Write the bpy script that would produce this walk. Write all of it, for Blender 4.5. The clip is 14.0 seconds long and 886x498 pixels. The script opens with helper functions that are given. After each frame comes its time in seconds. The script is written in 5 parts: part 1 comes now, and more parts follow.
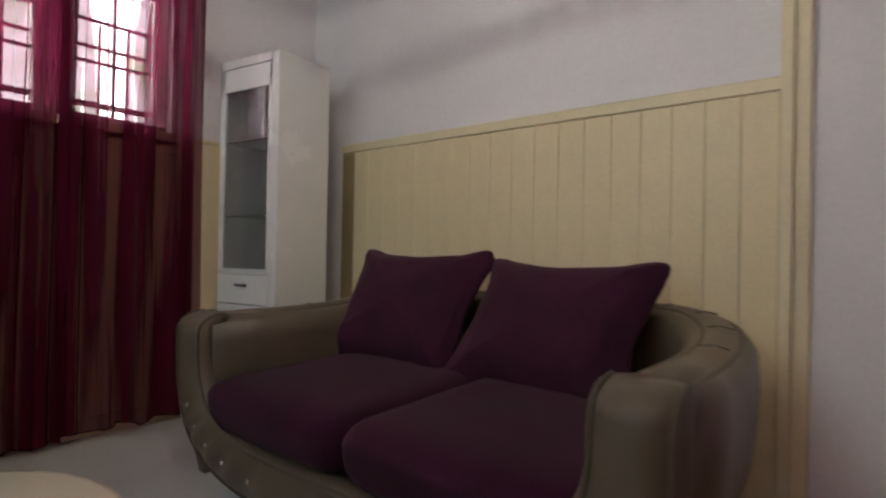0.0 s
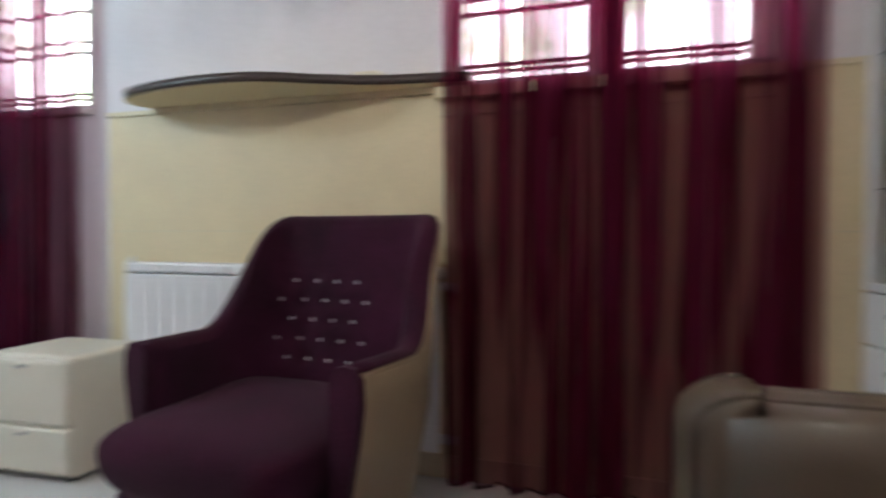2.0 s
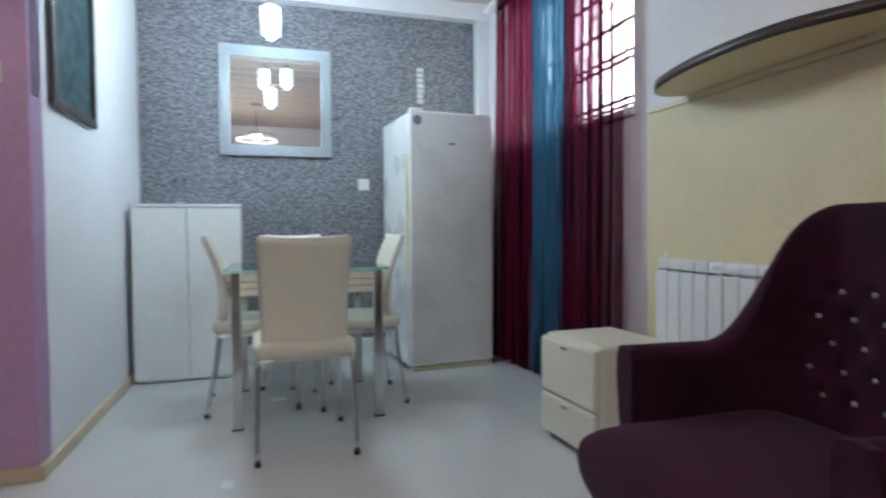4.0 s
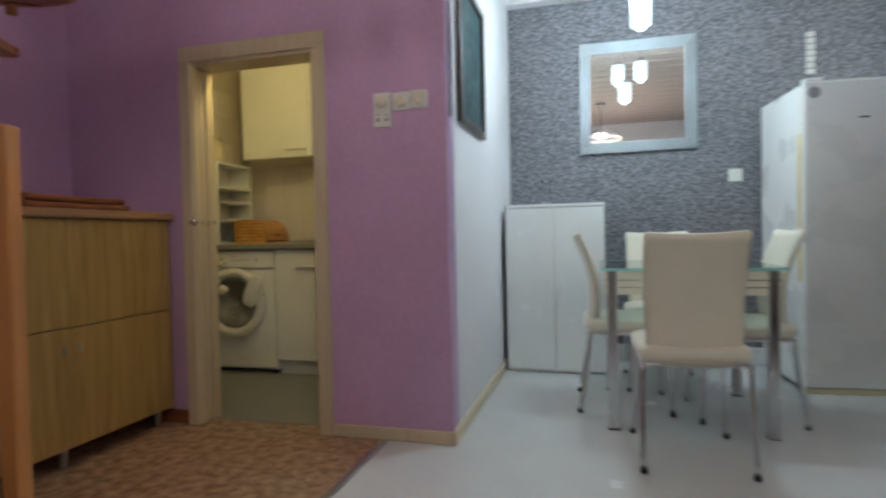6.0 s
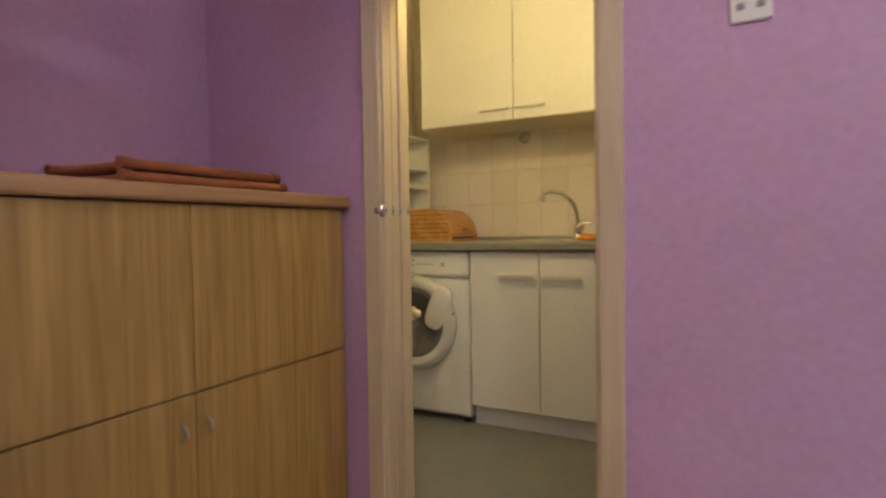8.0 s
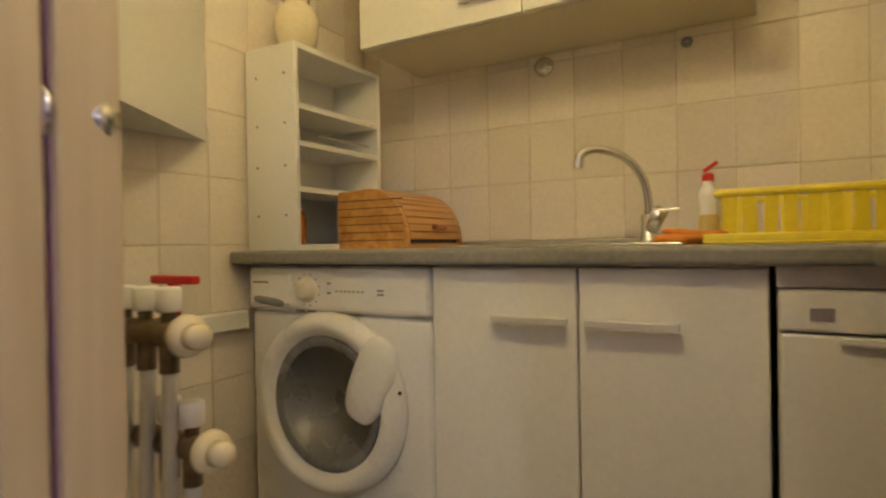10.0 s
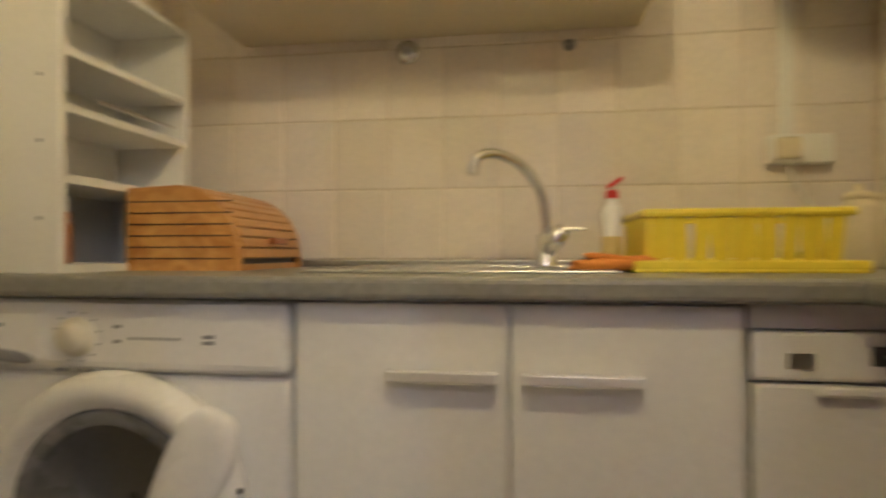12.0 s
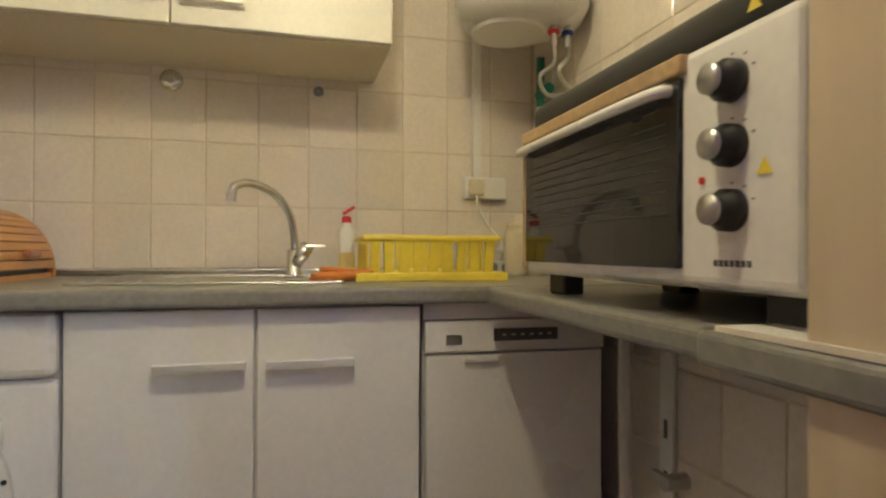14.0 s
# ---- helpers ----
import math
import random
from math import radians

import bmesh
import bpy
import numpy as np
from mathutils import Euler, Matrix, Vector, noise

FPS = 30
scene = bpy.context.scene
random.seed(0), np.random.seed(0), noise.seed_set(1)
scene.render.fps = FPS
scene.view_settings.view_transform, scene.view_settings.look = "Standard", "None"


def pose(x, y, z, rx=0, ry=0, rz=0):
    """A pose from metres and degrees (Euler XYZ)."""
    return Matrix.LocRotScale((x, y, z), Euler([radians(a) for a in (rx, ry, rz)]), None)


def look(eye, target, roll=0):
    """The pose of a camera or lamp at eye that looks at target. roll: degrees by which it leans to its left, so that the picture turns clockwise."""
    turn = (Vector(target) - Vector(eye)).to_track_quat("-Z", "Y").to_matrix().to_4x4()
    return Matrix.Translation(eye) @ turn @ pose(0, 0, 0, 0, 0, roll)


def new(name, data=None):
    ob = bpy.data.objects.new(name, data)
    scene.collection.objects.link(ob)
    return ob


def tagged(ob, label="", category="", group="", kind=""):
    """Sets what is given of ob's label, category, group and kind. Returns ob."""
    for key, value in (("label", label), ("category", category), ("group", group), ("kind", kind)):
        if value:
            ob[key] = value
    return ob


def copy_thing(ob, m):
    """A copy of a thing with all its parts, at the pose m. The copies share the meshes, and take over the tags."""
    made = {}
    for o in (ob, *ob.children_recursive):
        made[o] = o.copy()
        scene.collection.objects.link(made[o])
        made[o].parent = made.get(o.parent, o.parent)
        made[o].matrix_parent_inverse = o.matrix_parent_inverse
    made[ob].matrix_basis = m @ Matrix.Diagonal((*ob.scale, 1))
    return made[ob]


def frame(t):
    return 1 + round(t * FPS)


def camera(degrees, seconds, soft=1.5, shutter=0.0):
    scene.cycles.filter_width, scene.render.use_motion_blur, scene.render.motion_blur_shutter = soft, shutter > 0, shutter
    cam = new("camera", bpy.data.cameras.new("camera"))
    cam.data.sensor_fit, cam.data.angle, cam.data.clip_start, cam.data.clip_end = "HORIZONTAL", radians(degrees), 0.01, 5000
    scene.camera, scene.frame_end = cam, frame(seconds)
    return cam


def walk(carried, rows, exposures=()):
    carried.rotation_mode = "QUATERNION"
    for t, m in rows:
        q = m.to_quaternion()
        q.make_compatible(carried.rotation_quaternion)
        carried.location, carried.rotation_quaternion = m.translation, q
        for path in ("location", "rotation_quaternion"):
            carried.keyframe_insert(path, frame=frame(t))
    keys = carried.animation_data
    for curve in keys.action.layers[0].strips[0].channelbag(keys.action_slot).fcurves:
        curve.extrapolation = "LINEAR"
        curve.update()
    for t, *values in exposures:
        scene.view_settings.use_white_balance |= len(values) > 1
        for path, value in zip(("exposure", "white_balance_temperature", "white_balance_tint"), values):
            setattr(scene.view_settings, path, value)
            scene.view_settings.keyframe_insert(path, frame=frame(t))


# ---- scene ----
cam = camera(76.0, 14.0, 2.2, 0.6)
PATH = [
    (0, (0.219, 0.491, 0.885), (-1.05, 2.037, 0.901), 1.1),
    (0.5, (0.07, 0.753, 0.906), (-1.398, 2.111, 0.909), 1.1),
    (1, (-0.14, 0.965, 0.923), (-1.875, 1.959, 0.892), -0.1),
    (1.5, (-0.414, 1.138, 0.9), (-2.366, 1.572, 0.885), 0.3),
    (2, (-0.675, 1.372, 0.917), (-2.566, 0.803, 0.875), 0.2),
    (2.5, (-0.958, 1.472, 0.948), (-2.436, 0.128, 0.864), -0.9),
    (3, (-1.043, 1.411, 0.925), (-2.194, -0.223, 0.855), -0.9),
    (3.2, (-1.062, 1.378, 0.926), (-2.092, -0.335, 0.858), -0.9),
    (5.3, (-1.018, 1.405, 0.921), (-0.909, -0.591, 0.864), -0.7),
    (5.5, (-0.983, 1.391, 0.915), (-0.752, -0.595, 0.86), -1.1),
    (6, (-0.839, 1.313, 0.92), (-0.312, -0.615, 0.872), -1.2),
    (6.5, (-0.626, 1.193, 0.915), (0.067, -0.682, 0.871), -1.0),
    (7, (-0.426, 1.019, 0.919), (0.379, -0.811, 0.868), -0.9),
    (7.5, (-0.178, 0.7, 0.939), (0.72, -1.086, 0.887), -1.1),
    (8, (0.095, 0.391, 0.948), (1.032, -1.374, 0.882), -0.9),
    (8.5, (0.294, -0.026, 0.931), (1.242, -1.787, 0.902), -1.3),
    (9, (0.389, -0.42, 0.925), (1.382, -2.156, 0.907), -1.1),
    (9.2, (0.413, -0.552, 0.917), (1.448, -2.263, 0.908), -1.3),
    (11.3, (0.874, -1.205, 0.889), (1.771, -2.992, 0.884), -0.0),
    (11.5, (0.896, -1.226, 0.891), (1.76, -3.029, 0.92), 0.3),
    (12, (0.885, -1.183, 0.923), (1.164, -3.164, 0.937), -0.1),
    (12.5, (0.841, -1.143, 0.936), (0.776, -3.141, 0.944), -0.0),
    (13, (0.809, -1.053, 0.943), (0.53, -3.033, 0.955), -0.1),
    (13.5, (0.815, -0.944, 0.958), (0.381, -2.897, 0.963), 0.1),
    (14, (0.826, -0.858, 0.962), (0.329, -2.795, 0.97), 0.3),
]
walk(cam, [(t, look(eye, target, roll)) for t, eye, target, roll in PATH],
     [(0, -0.28, 6300, 0), (1.6, 0.16, 5900, 0), (2.5, 0.05, 5700, 0), (3.0, -0.02, 5500, 0), (5.4, -0.50, 5900, -4), (6.5, -0.25, 6050, 0), (7.4, -0.15, 6200, 3), (8, 0.38, 6150, 8), (9, 0.38, 6150, 9), (11.4, 0.45, 5600, 13), (14, 0.58, 4900, 14)])

# ---- world and lights ----
world = bpy.data.worlds.new("sky")
scene.world = world
world.use_nodes = True
wn = world.node_tree.nodes
sky = wn.new("ShaderNodeTexSky")
sky.sky_type, sky.sun_disc, sky.sun_elevation, sky.sun_rotation = "NISHITA", False, radians(48), radians(150)
wn["Background"].inputs[1].default_value = 0.12
world.node_tree.links.new(sky.outputs[0], wn["Background"].inputs[0])


def lamp(name, kind, at, power, color, size=0.1, aim=None):
    data = bpy.data.lights.new(name, kind)
    data.energy, data.color = power, color
    if kind == "POINT":
        data.shadow_soft_size = size
    if kind == "AREA":
        data.shape, data.size, data.size_y = "RECTANGLE", size[0], size[1]
    ob = new(name, data)
    ob.matrix_world = look(at, aim) if aim else Matrix.Translation(at)
    return ob


COOL, WARM, YELLOW, DAY = (0.80, 0.93, 1.0), (1.0, 0.91, 0.80), (1.0, 0.74, 0.29), (0.92, 0.96, 1.0)
lamp("window_light", "AREA", (-2.98, 1.32, 2.0), 26, DAY, (1.0, 1.0), (0.5, 1.32, 0.9))
lamp("window_light", "AREA", (-2.98, -1.68, 2.0), 17, DAY, (1.2, 1.0), (0.5, -1.68, 0.9))
for lx, ly, lz in ((-1.03, -1.85, 2.31), (-1.08, -1.98, 2.12), (-1.22, -1.84, 2.33)):
    lamp("pendant_light", "POINT", (lx, ly, lz - 0.07), 18.5, COOL, 0.018)
lamp("living_light", "POINT", (-0.90, 1.08, 2.25), 25, WARM, 0.006)
# Added fill light for the purple walls; no known lamp hangs here.
lamp("hall_light", "POINT", (0.25, 0.55, 2.45), 11, (1.0, 0.90, 0.90), 0.12)
lamp("kitchen_light", "POINT", (0.82, -1.31, 1.95), 13, YELLOW, 0.045)


# ---- materials ----
def mat(name, color, rough=0.5, metal=0.0, vary=0.12, scale=6.0, bump=0.0, bscale=80.0, spec=0.5, coat=0.0, rnd=0.0, stretch=(1, 1, 1), sheen=0.0):
    m = bpy.data.materials.new(name)
    m.use_nodes = True
    n, l = m.node_tree.nodes, m.node_tree.links
    b = n["Principled BSDF"]
    b.inputs["Roughness"].default_value, b.inputs["Metallic"].default_value = rough, metal
    b.inputs["Specular IOR Level"].default_value, b.inputs["Coat Weight"].default_value = spec, coat
    b.inputs["Sheen Weight"].default_value = sheen
    tc, mp = n.new("ShaderNodeTexCoord"), n.new("ShaderNodeMapping")
    mp.inputs["Scale"].default_value = stretch
    l.new(tc.outputs["Object"], mp.inputs[0])
    if rnd:
        o1, sh = n.new("ShaderNodeObjectInfo"), n.new("ShaderNodeVectorMath")
        sh.operation = "SCALE"
        sh.inputs[0].default_value, sh.inputs["Scale"].default_value = (37.0, 19.0, 53.0), 1.0
        l.new(o1.outputs["Random"], sh.inputs["Scale"]), l.new(sh.outputs[0], mp.inputs["Location"])
    a, f = n.new("ShaderNodeTexNoise"), n.new("ShaderNodeTexNoise")
    a.inputs["Scale"].default_value, a.inputs["Detail"].default_value = scale, 5
    f.inputs["Scale"].default_value, f.inputs["Detail"].default_value = bscale, 4
    l.new(mp.outputs[0], a.inputs[0]), l.new(mp.outputs[0], f.inputs[0])
    add = n.new("ShaderNodeMath")
    add.operation = "ADD"
    l.new(a.outputs[0], add.inputs[0]), l.new(f.outputs[0], add.inputs[1])
    ramp = n.new("ShaderNodeMapRange")
    ramp.inputs[1].default_value, ramp.inputs[2].default_value = 0.7, 1.3
    ramp.inputs[3].default_value, ramp.inputs[4].default_value = 1 - vary, 1 + vary
    l.new(add.outputs[0], ramp.inputs[0])
    val = ramp.outputs[0]
    if rnd:
        oi, rr, mul = n.new("ShaderNodeObjectInfo"), n.new("ShaderNodeMapRange"), n.new("ShaderNodeMath")
        rr.inputs[3].default_value, rr.inputs[4].default_value = 1 - rnd, 1 + rnd
        mul.operation = "MULTIPLY"
        l.new(oi.outputs["Random"], rr.inputs[0]), l.new(rr.outputs[0], mul.inputs[0]), l.new(val, mul.inputs[1])
        val = mul.outputs[0]
    hs = n.new("ShaderNodeHueSaturation")
    hs.inputs["Color"].default_value = (*color, 1)
    l.new(val, hs.inputs["Value"]), l.new(hs.outputs[0], b.inputs["Base Color"])
    rmix = n.new("ShaderNodeMapRange")
    rmix.inputs[1].default_value, rmix.inputs[2].default_value = 0.3, 0.7
    rmix.inputs[3].default_value, rmix.inputs[4].default_value = max(0.02, rough * 0.85), min(1, rough * 1.15)
    l.new(a.outputs[0], rmix.inputs[0]), l.new(rmix.outputs[0], b.inputs["Roughness"])
    if bump:
        bp = n.new("ShaderNodeBump")
        bp.inputs["Strength"].default_value, bp.inputs["Distance"].default_value = bump, 0.004
        l.new(f.outputs[0], bp.inputs["Height"]), l.new(bp.outputs[0], b.inputs["Normal"])
    return m


def wood(name, light, dark, rough=0.4, rings=14.0, axis="Z", coat=0.0):
    m = mat(name, light, rough, coat=coat)
    n, l = m.node_tree.nodes, m.node_tree.links
    b = n["Principled BSDF"]
    tc, mp, w, r = n.new("ShaderNodeTexCoord"), n.new("ShaderNodeMapping"), n.new("ShaderNodeTexNoise"), n.new("ShaderNodeValToRGB")
    s = [rings, rings, rings]
    s["XYZ".index(axis)] = 0.7
    mp.inputs["Scale"].default_value = s
    w.inputs["Scale"].default_value, w.inputs["Detail"].default_value, w.inputs["Distortion"].default_value = 2.2, 8, 1.4
    r.color_ramp.elements[0].position, r.color_ramp.elements[1].position = 0.32, 0.66
    r.color_ramp.elements[0].color, r.color_ramp.elements[1].color = (*dark, 1), (*light, 1)
    l.new(tc.outputs["Object"], mp.inputs[0]), l.new(mp.outputs[0], w.inputs[0]), l.new(w.outputs[0], r.inputs[0])
    l.new(r.outputs[0], b.inputs["Base Color"])
    return m


def two(name, one, other, scale, low=0.42, high=0.6, rough=0.6, bump=0.3, detail=6.0, stretch=(1, 1, 1), spec=0.3):
    m = mat(name, one, rough, spec=spec, bump=bump, bscale=scale)
    n, l = m.node_tree.nodes, m.node_tree.links
    tc, mp, w, r = n.new("ShaderNodeTexCoord"), n.new("ShaderNodeMapping"), n.new("ShaderNodeTexNoise"), n.new("ShaderNodeValToRGB")
    mp.inputs["Scale"].default_value = stretch
    w.inputs["Scale"].default_value, w.inputs["Detail"].default_value = scale, detail
    r.color_ramp.elements[0].position, r.color_ramp.elements[1].position = low, high
    r.color_ramp.elements[0].color, r.color_ramp.elements[1].color = (*one, 1), (*other, 1)
    l.new(tc.outputs["Object"], mp.inputs[0]), l.new(mp.outputs[0], w.inputs[0]), l.new(w.outputs[0], r.inputs[0])
    l.new(r.outputs[0], n["Principled BSDF"].inputs["Base Color"])
    return m


def sheer(name, color, clear):
    m = bpy.data.materials.new(name)
    m.use_nodes = True
    n, l = m.node_tree.nodes, m.node_tree.links
    out = n["Material Output"]
    n.remove(n["Principled BSDF"])
    d, t, p = n.new("ShaderNodeBsdfDiffuse"), n.new("ShaderNodeBsdfTranslucent"), n.new("ShaderNodeBsdfTransparent")
    m1, m2 = n.new("ShaderNodeMixShader"), n.new("ShaderNodeMixShader")
    tc, mp, ns = n.new("ShaderNodeTexCoord"), n.new("ShaderNodeMapping"), n.new("ShaderNodeTexNoise")
    mp.inputs["Scale"].default_value = (1.0, 13.0, 0.45)
    ns.inputs["Scale"].default_value = 1.0
    l.new(tc.outputs["Object"], mp.inputs[0]), l.new(mp.outputs[0], ns.inputs[0])
    rg = n.new("ShaderNodeMapRange")
    rg.inputs[1].default_value, rg.inputs[2].default_value = 0.43, 0.54
    rg.inputs[3].default_value, rg.inputs[4].default_value = clear + 0.27, clear - 0.40
    ns.inputs["Detail"].default_value, ns.inputs["Distortion"].default_value = 3.0, 0.35
    l.new(ns.outputs[0], rg.inputs[0])
    d.inputs[0].default_value = t.inputs[0].default_value = (*color, 1)
    p.inputs[0].default_value = (*(min(1.0, 0.36 + 0.62 * c ** 0.5) for c in color), 1)
    m1.inputs[0].default_value = 0.5
    l.new(d.outputs[0], m1.inputs[1]), l.new(t.outputs[0], m1.inputs[2])
    l.new(rg.outputs[0], m2.inputs[0]), l.new(m1.outputs[0], m2.inputs[1]), l.new(p.outputs[0], m2.inputs[2])
    l.new(m2.outputs[0], out.inputs[0])
    return m


def glow(name, color, strength):
    m = mat(name, color)
    b = m.node_tree.nodes["Principled BSDF"]
    b.inputs["Emission Color"].default_value, b.inputs["Emission Strength"].default_value = (*color, 1), strength
    return m


def glass(name, color=(1, 1, 1), rough=0.02):
    m = bpy.data.materials.new(name)
    m.use_nodes = True
    b = m.node_tree.nodes["Principled BSDF"]
    b.inputs["Base Color"].default_value, b.inputs["Roughness"].default_value = (*color, 1), rough
    b.inputs["Transmission Weight"].default_value, b.inputs["IOR"].default_value = 1.0, 1.45
    return m


WHITE_WALL = mat("white_wall_paint", (0.74, 0.72, 0.75), 0.75, vary=0.05, scale=3, bump=0.15, bscale=60)
PURPLE = mat("purple_wall_paint", (0.54, 0.34, 0.55), 0.6, vary=0.08, scale=2.5, bump=0.2, bscale=50)
PANEL = mat("cream_wall_panel", (0.72, 0.62, 0.40), 0.5, vary=0.06, scale=5, bump=0.05)
CREAM_TRIM = mat("cream_trim", (0.70, 0.62, 0.42), 0.45, vary=0.06)
GREYPAPER = two("grey_mottled_wallpaper", (0.10, 0.10, 0.115), (0.30, 0.29, 0.32), 38, 0.36, 0.66, 0.7, 0.35, 6, (1, 1, 2.2))
CEIL = mat("ceiling_boards", (0.74, 0.62, 0.56), 0.5, vary=0.08, stretch=(1, 8, 1))
CEIL_KITCHEN = mat("kitchen_ceiling_paint", (0.78, 0.74, 0.64), 0.8, vary=0.05)
FLOOR_WHITE = mat("pale_smooth_flooring", (0.60, 0.60, 0.60), 0.24, vary=0.05, scale=3, coat=0.2)
FLOOR_HALL = two("brown_mottled_vinyl", (0.20, 0.105, 0.06), (0.46, 0.30, 0.19), 22, 0.36, 0.66, 0.35, 0.08, 8)
FLOOR_KITCHEN = mat("grey_kitchen_vinyl", (0.22, 0.22, 0.20), 0.4, vary=0.15, scale=9, bump=0.05)
OAKTRIM = wood("pale_wood_veneer", (0.64, 0.54, 0.38), (0.57, 0.47, 0.32), 0.4, 9)
SIDEWOOD = wood("ash_laminate", (0.43, 0.285, 0.095), (0.285, 0.172, 0.045), 0.45, 16)
SIDETOP = wood("beech_laminate_top", (0.38, 0.225, 0.11), (0.31, 0.18, 0.085), 0.4, 10, "Y")
BEECH = wood("varnished_beech", (0.46, 0.195, 0.055), (0.425, 0.175, 0.048), 0.34, 9, "Z", 0.12)
TREADWOOD = wood("dark_varnished_tread", (0.40, 0.15, 0.06), (0.30, 0.10, 0.04), 0.3, 9, "X", 0.2)
REDWOOD = wood("red_brown_skirting", (0.25, 0.08, 0.035), (0.17, 0.05, 0.02), 0.35, 9, "X")
BREADWOOD = wood("golden_pine", (0.66, 0.36, 0.105), (0.46, 0.20, 0.045), 0.35, 12, "Y", 0.2)
PLUM = mat("plum_microfibre", (0.039, 0.0086, 0.0235), 0.9, vary=0.5, scale=5, bump=0.35, bscale=300, spec=0.1, sheen=0.06)
TAUPE = mat("taupe_leatherette", (0.102, 0.078, 0.054), 0.36, vary=0.1, scale=8, bump=0.2, bscale=260)
TAUPE2 = mat("light_taupe_leatherette", (0.32, 0.245, 0.16), 0.45, vary=0.08, scale=8, bump=0.2, bscale=260)
PIPING = mat("dark_piping", (0.080, 0.062, 0.045), 0.5)
CREAM_LEATHER = mat("cream_leatherette", (0.74, 0.69, 0.58), 0.42, vary=0.05, scale=6, bump=0.15, bscale=220)
WHITE_LAC = mat("white_lacquer", (0.80, 0.80, 0.80), 0.25, vary=0.03, coat=0.2)
WHITE_APP = mat("white_enamel", (0.80, 0.79, 0.78), 0.28, vary=0.04, scale=3, coat=0.25)
WHITE_LAM = mat("white_laminate", (0.78, 0.77, 0.74), 0.4, vary=0.04, scale=4)
RADWHITE = mat("radiator_enamel", (0.78, 0.78, 0.80), 0.35, vary=0.04)
CHROME = mat("brushed_chrome", (0.72, 0.72, 0.73), 0.2, 1.0, vary=0.05)
HANDLE = mat("pale_aluminium", (0.78, 0.77, 0.75), 0.35, 0.5, vary=0.04)
STEEL = mat("steel", (0.50, 0.50, 0.50), 0.32, 1.0, vary=0.1)
SILVER = mat("silver_ribbed_frame", (0.42, 0.46, 0.50), 0.4, 0.6, vary=0.1)
MIRROR = mat("mirror_glass", (0.92, 0.93, 0.93), 0.015, 1.0, vary=0.0)
BLACK = mat("black_plastic", (0.02, 0.02, 0.02), 0.4, vary=0.1)
DARKGREY = mat("dark_grey_plastic", (0.07, 0.07, 0.07), 0.35, vary=0.1)
MIDGREY = mat("grey_print", (0.25, 0.25, 0.27), 0.5)
OVENGLASS = mat("dark_oven_glass", (0.012, 0.012, 0.013), 0.04, vary=0.0, spec=0.6)
PORTGLASS = mat("dark_porthole_glass", (0.012, 0.012, 0.013), 0.08, vary=0.0, spec=0.25)
WORKTOP = mat("grey_worktop", (0.24, 0.235, 0.215), 0.35, vary=0.12, scale=40, bump=0.05)
TILE = mat("beige_wall_tile", (0.79, 0.725, 0.655), 0.10, vary=0.06, scale=5, rnd=0.08, coat=0.2)
GROUT = mat("tile_grout", (0.68, 0.60, 0.49), 0.85, vary=0.12)
YELLOWP = mat("yellow_plastic", (0.80, 0.66, 0.03), 0.35, vary=0.06)
REDP = mat("red_plastic", (0.55, 0.02, 0.015), 0.35)
ORANGE = mat("orange_sponge_cloth", (0.66, 0.24, 0.03), 0.8, bump=0.4, bscale=150)
GREENP = mat("green_plastic", (0.02, 0.19, 0.13), 0.4)
BLUEP = mat("blue_plastic", (0.02, 0.06, 0.3), 0.4)
CERAMIC = mat("cream_ceramic", (0.74, 0.66, 0.48), 0.2, coat=0.4, vary=0.06)
AMBER = mat("amber_glass_jar", (0.42, 0.13, 0.02), 0.15, vary=0.1)
BAMBOO = wood("red_brown_cane", (0.33, 0.12, 0.045), (0.20, 0.06, 0.02), 0.4, 14, "Y")
WENGE = mat("dark_brown_edge", (0.045, 0.03, 0.028), 0.35, vary=0.15)
PAINTING = two("dark_blue_green_painting", (0.012, 0.03, 0.05), (0.05, 0.10, 0.09), 16, 0.4, 0.65, 0.5, 0.2)
WINDOWFRAME = mat("white_window_paint", (0.72, 0.70, 0.68), 0.5, vary=0.06)
IRON = mat("window_grille_iron", (0.16, 0.05, 0.05), 0.6, vary=0.2)
CUR_RED = sheer("burgundy_voile", (0.105, 0.0085, 0.030), 0.49)
CUR_BLUE = sheer("blue_voile", (0.065, 0.145, 0.235), 0.50)
THIN = glass("thin_glass")
THIN.node_tree.nodes["Principled BSDF"].inputs["IOR"].default_value = 1.12
GLASS, GREENGLASS = glass("clear_glass"), glass("green_tinted_glass", (0.72, 0.95, 0.90))
SHADE_ON = glow("lit_opal_shade", (0.86, 0.95, 1.0), 9.0)
OPAL = glow("opal_glass_lit", (0.86, 0.95, 1.0), 1.5)
CRYSTAL_ON = glow("lit_crystal", (1.0, 0.92, 0.82), 6.0)
GLOBE_ON = glow("lit_globe", (1.0, 0.80, 0.48), 8.0)
CRYSTAL = mat("crystal_button", (0.75, 0.75, 0.78), 0.12, 0.6, vary=0.0)
YELLOWED = mat("yellowed_seal", (0.66, 0.52, 0.20), 0.5)
GLASSEDGE = mat("polished_glass_edge", (0.30, 0.62, 0.60), 0.12, vary=0.06, coat=0.3)
HEATED = mat("scorched_trim", (0.48, 0.34, 0.17), 0.4, vary=0.2)


# ---- mesh helpers ----
def thing(name, label, category, at=(0, 0, 0), rz=0.0, group=""):
    ob = new(name)
    ob.matrix_world = pose(*at, 0, 0, rz)
    ob.empty_display_size = 0.1
    return tagged(ob, label, category, group)


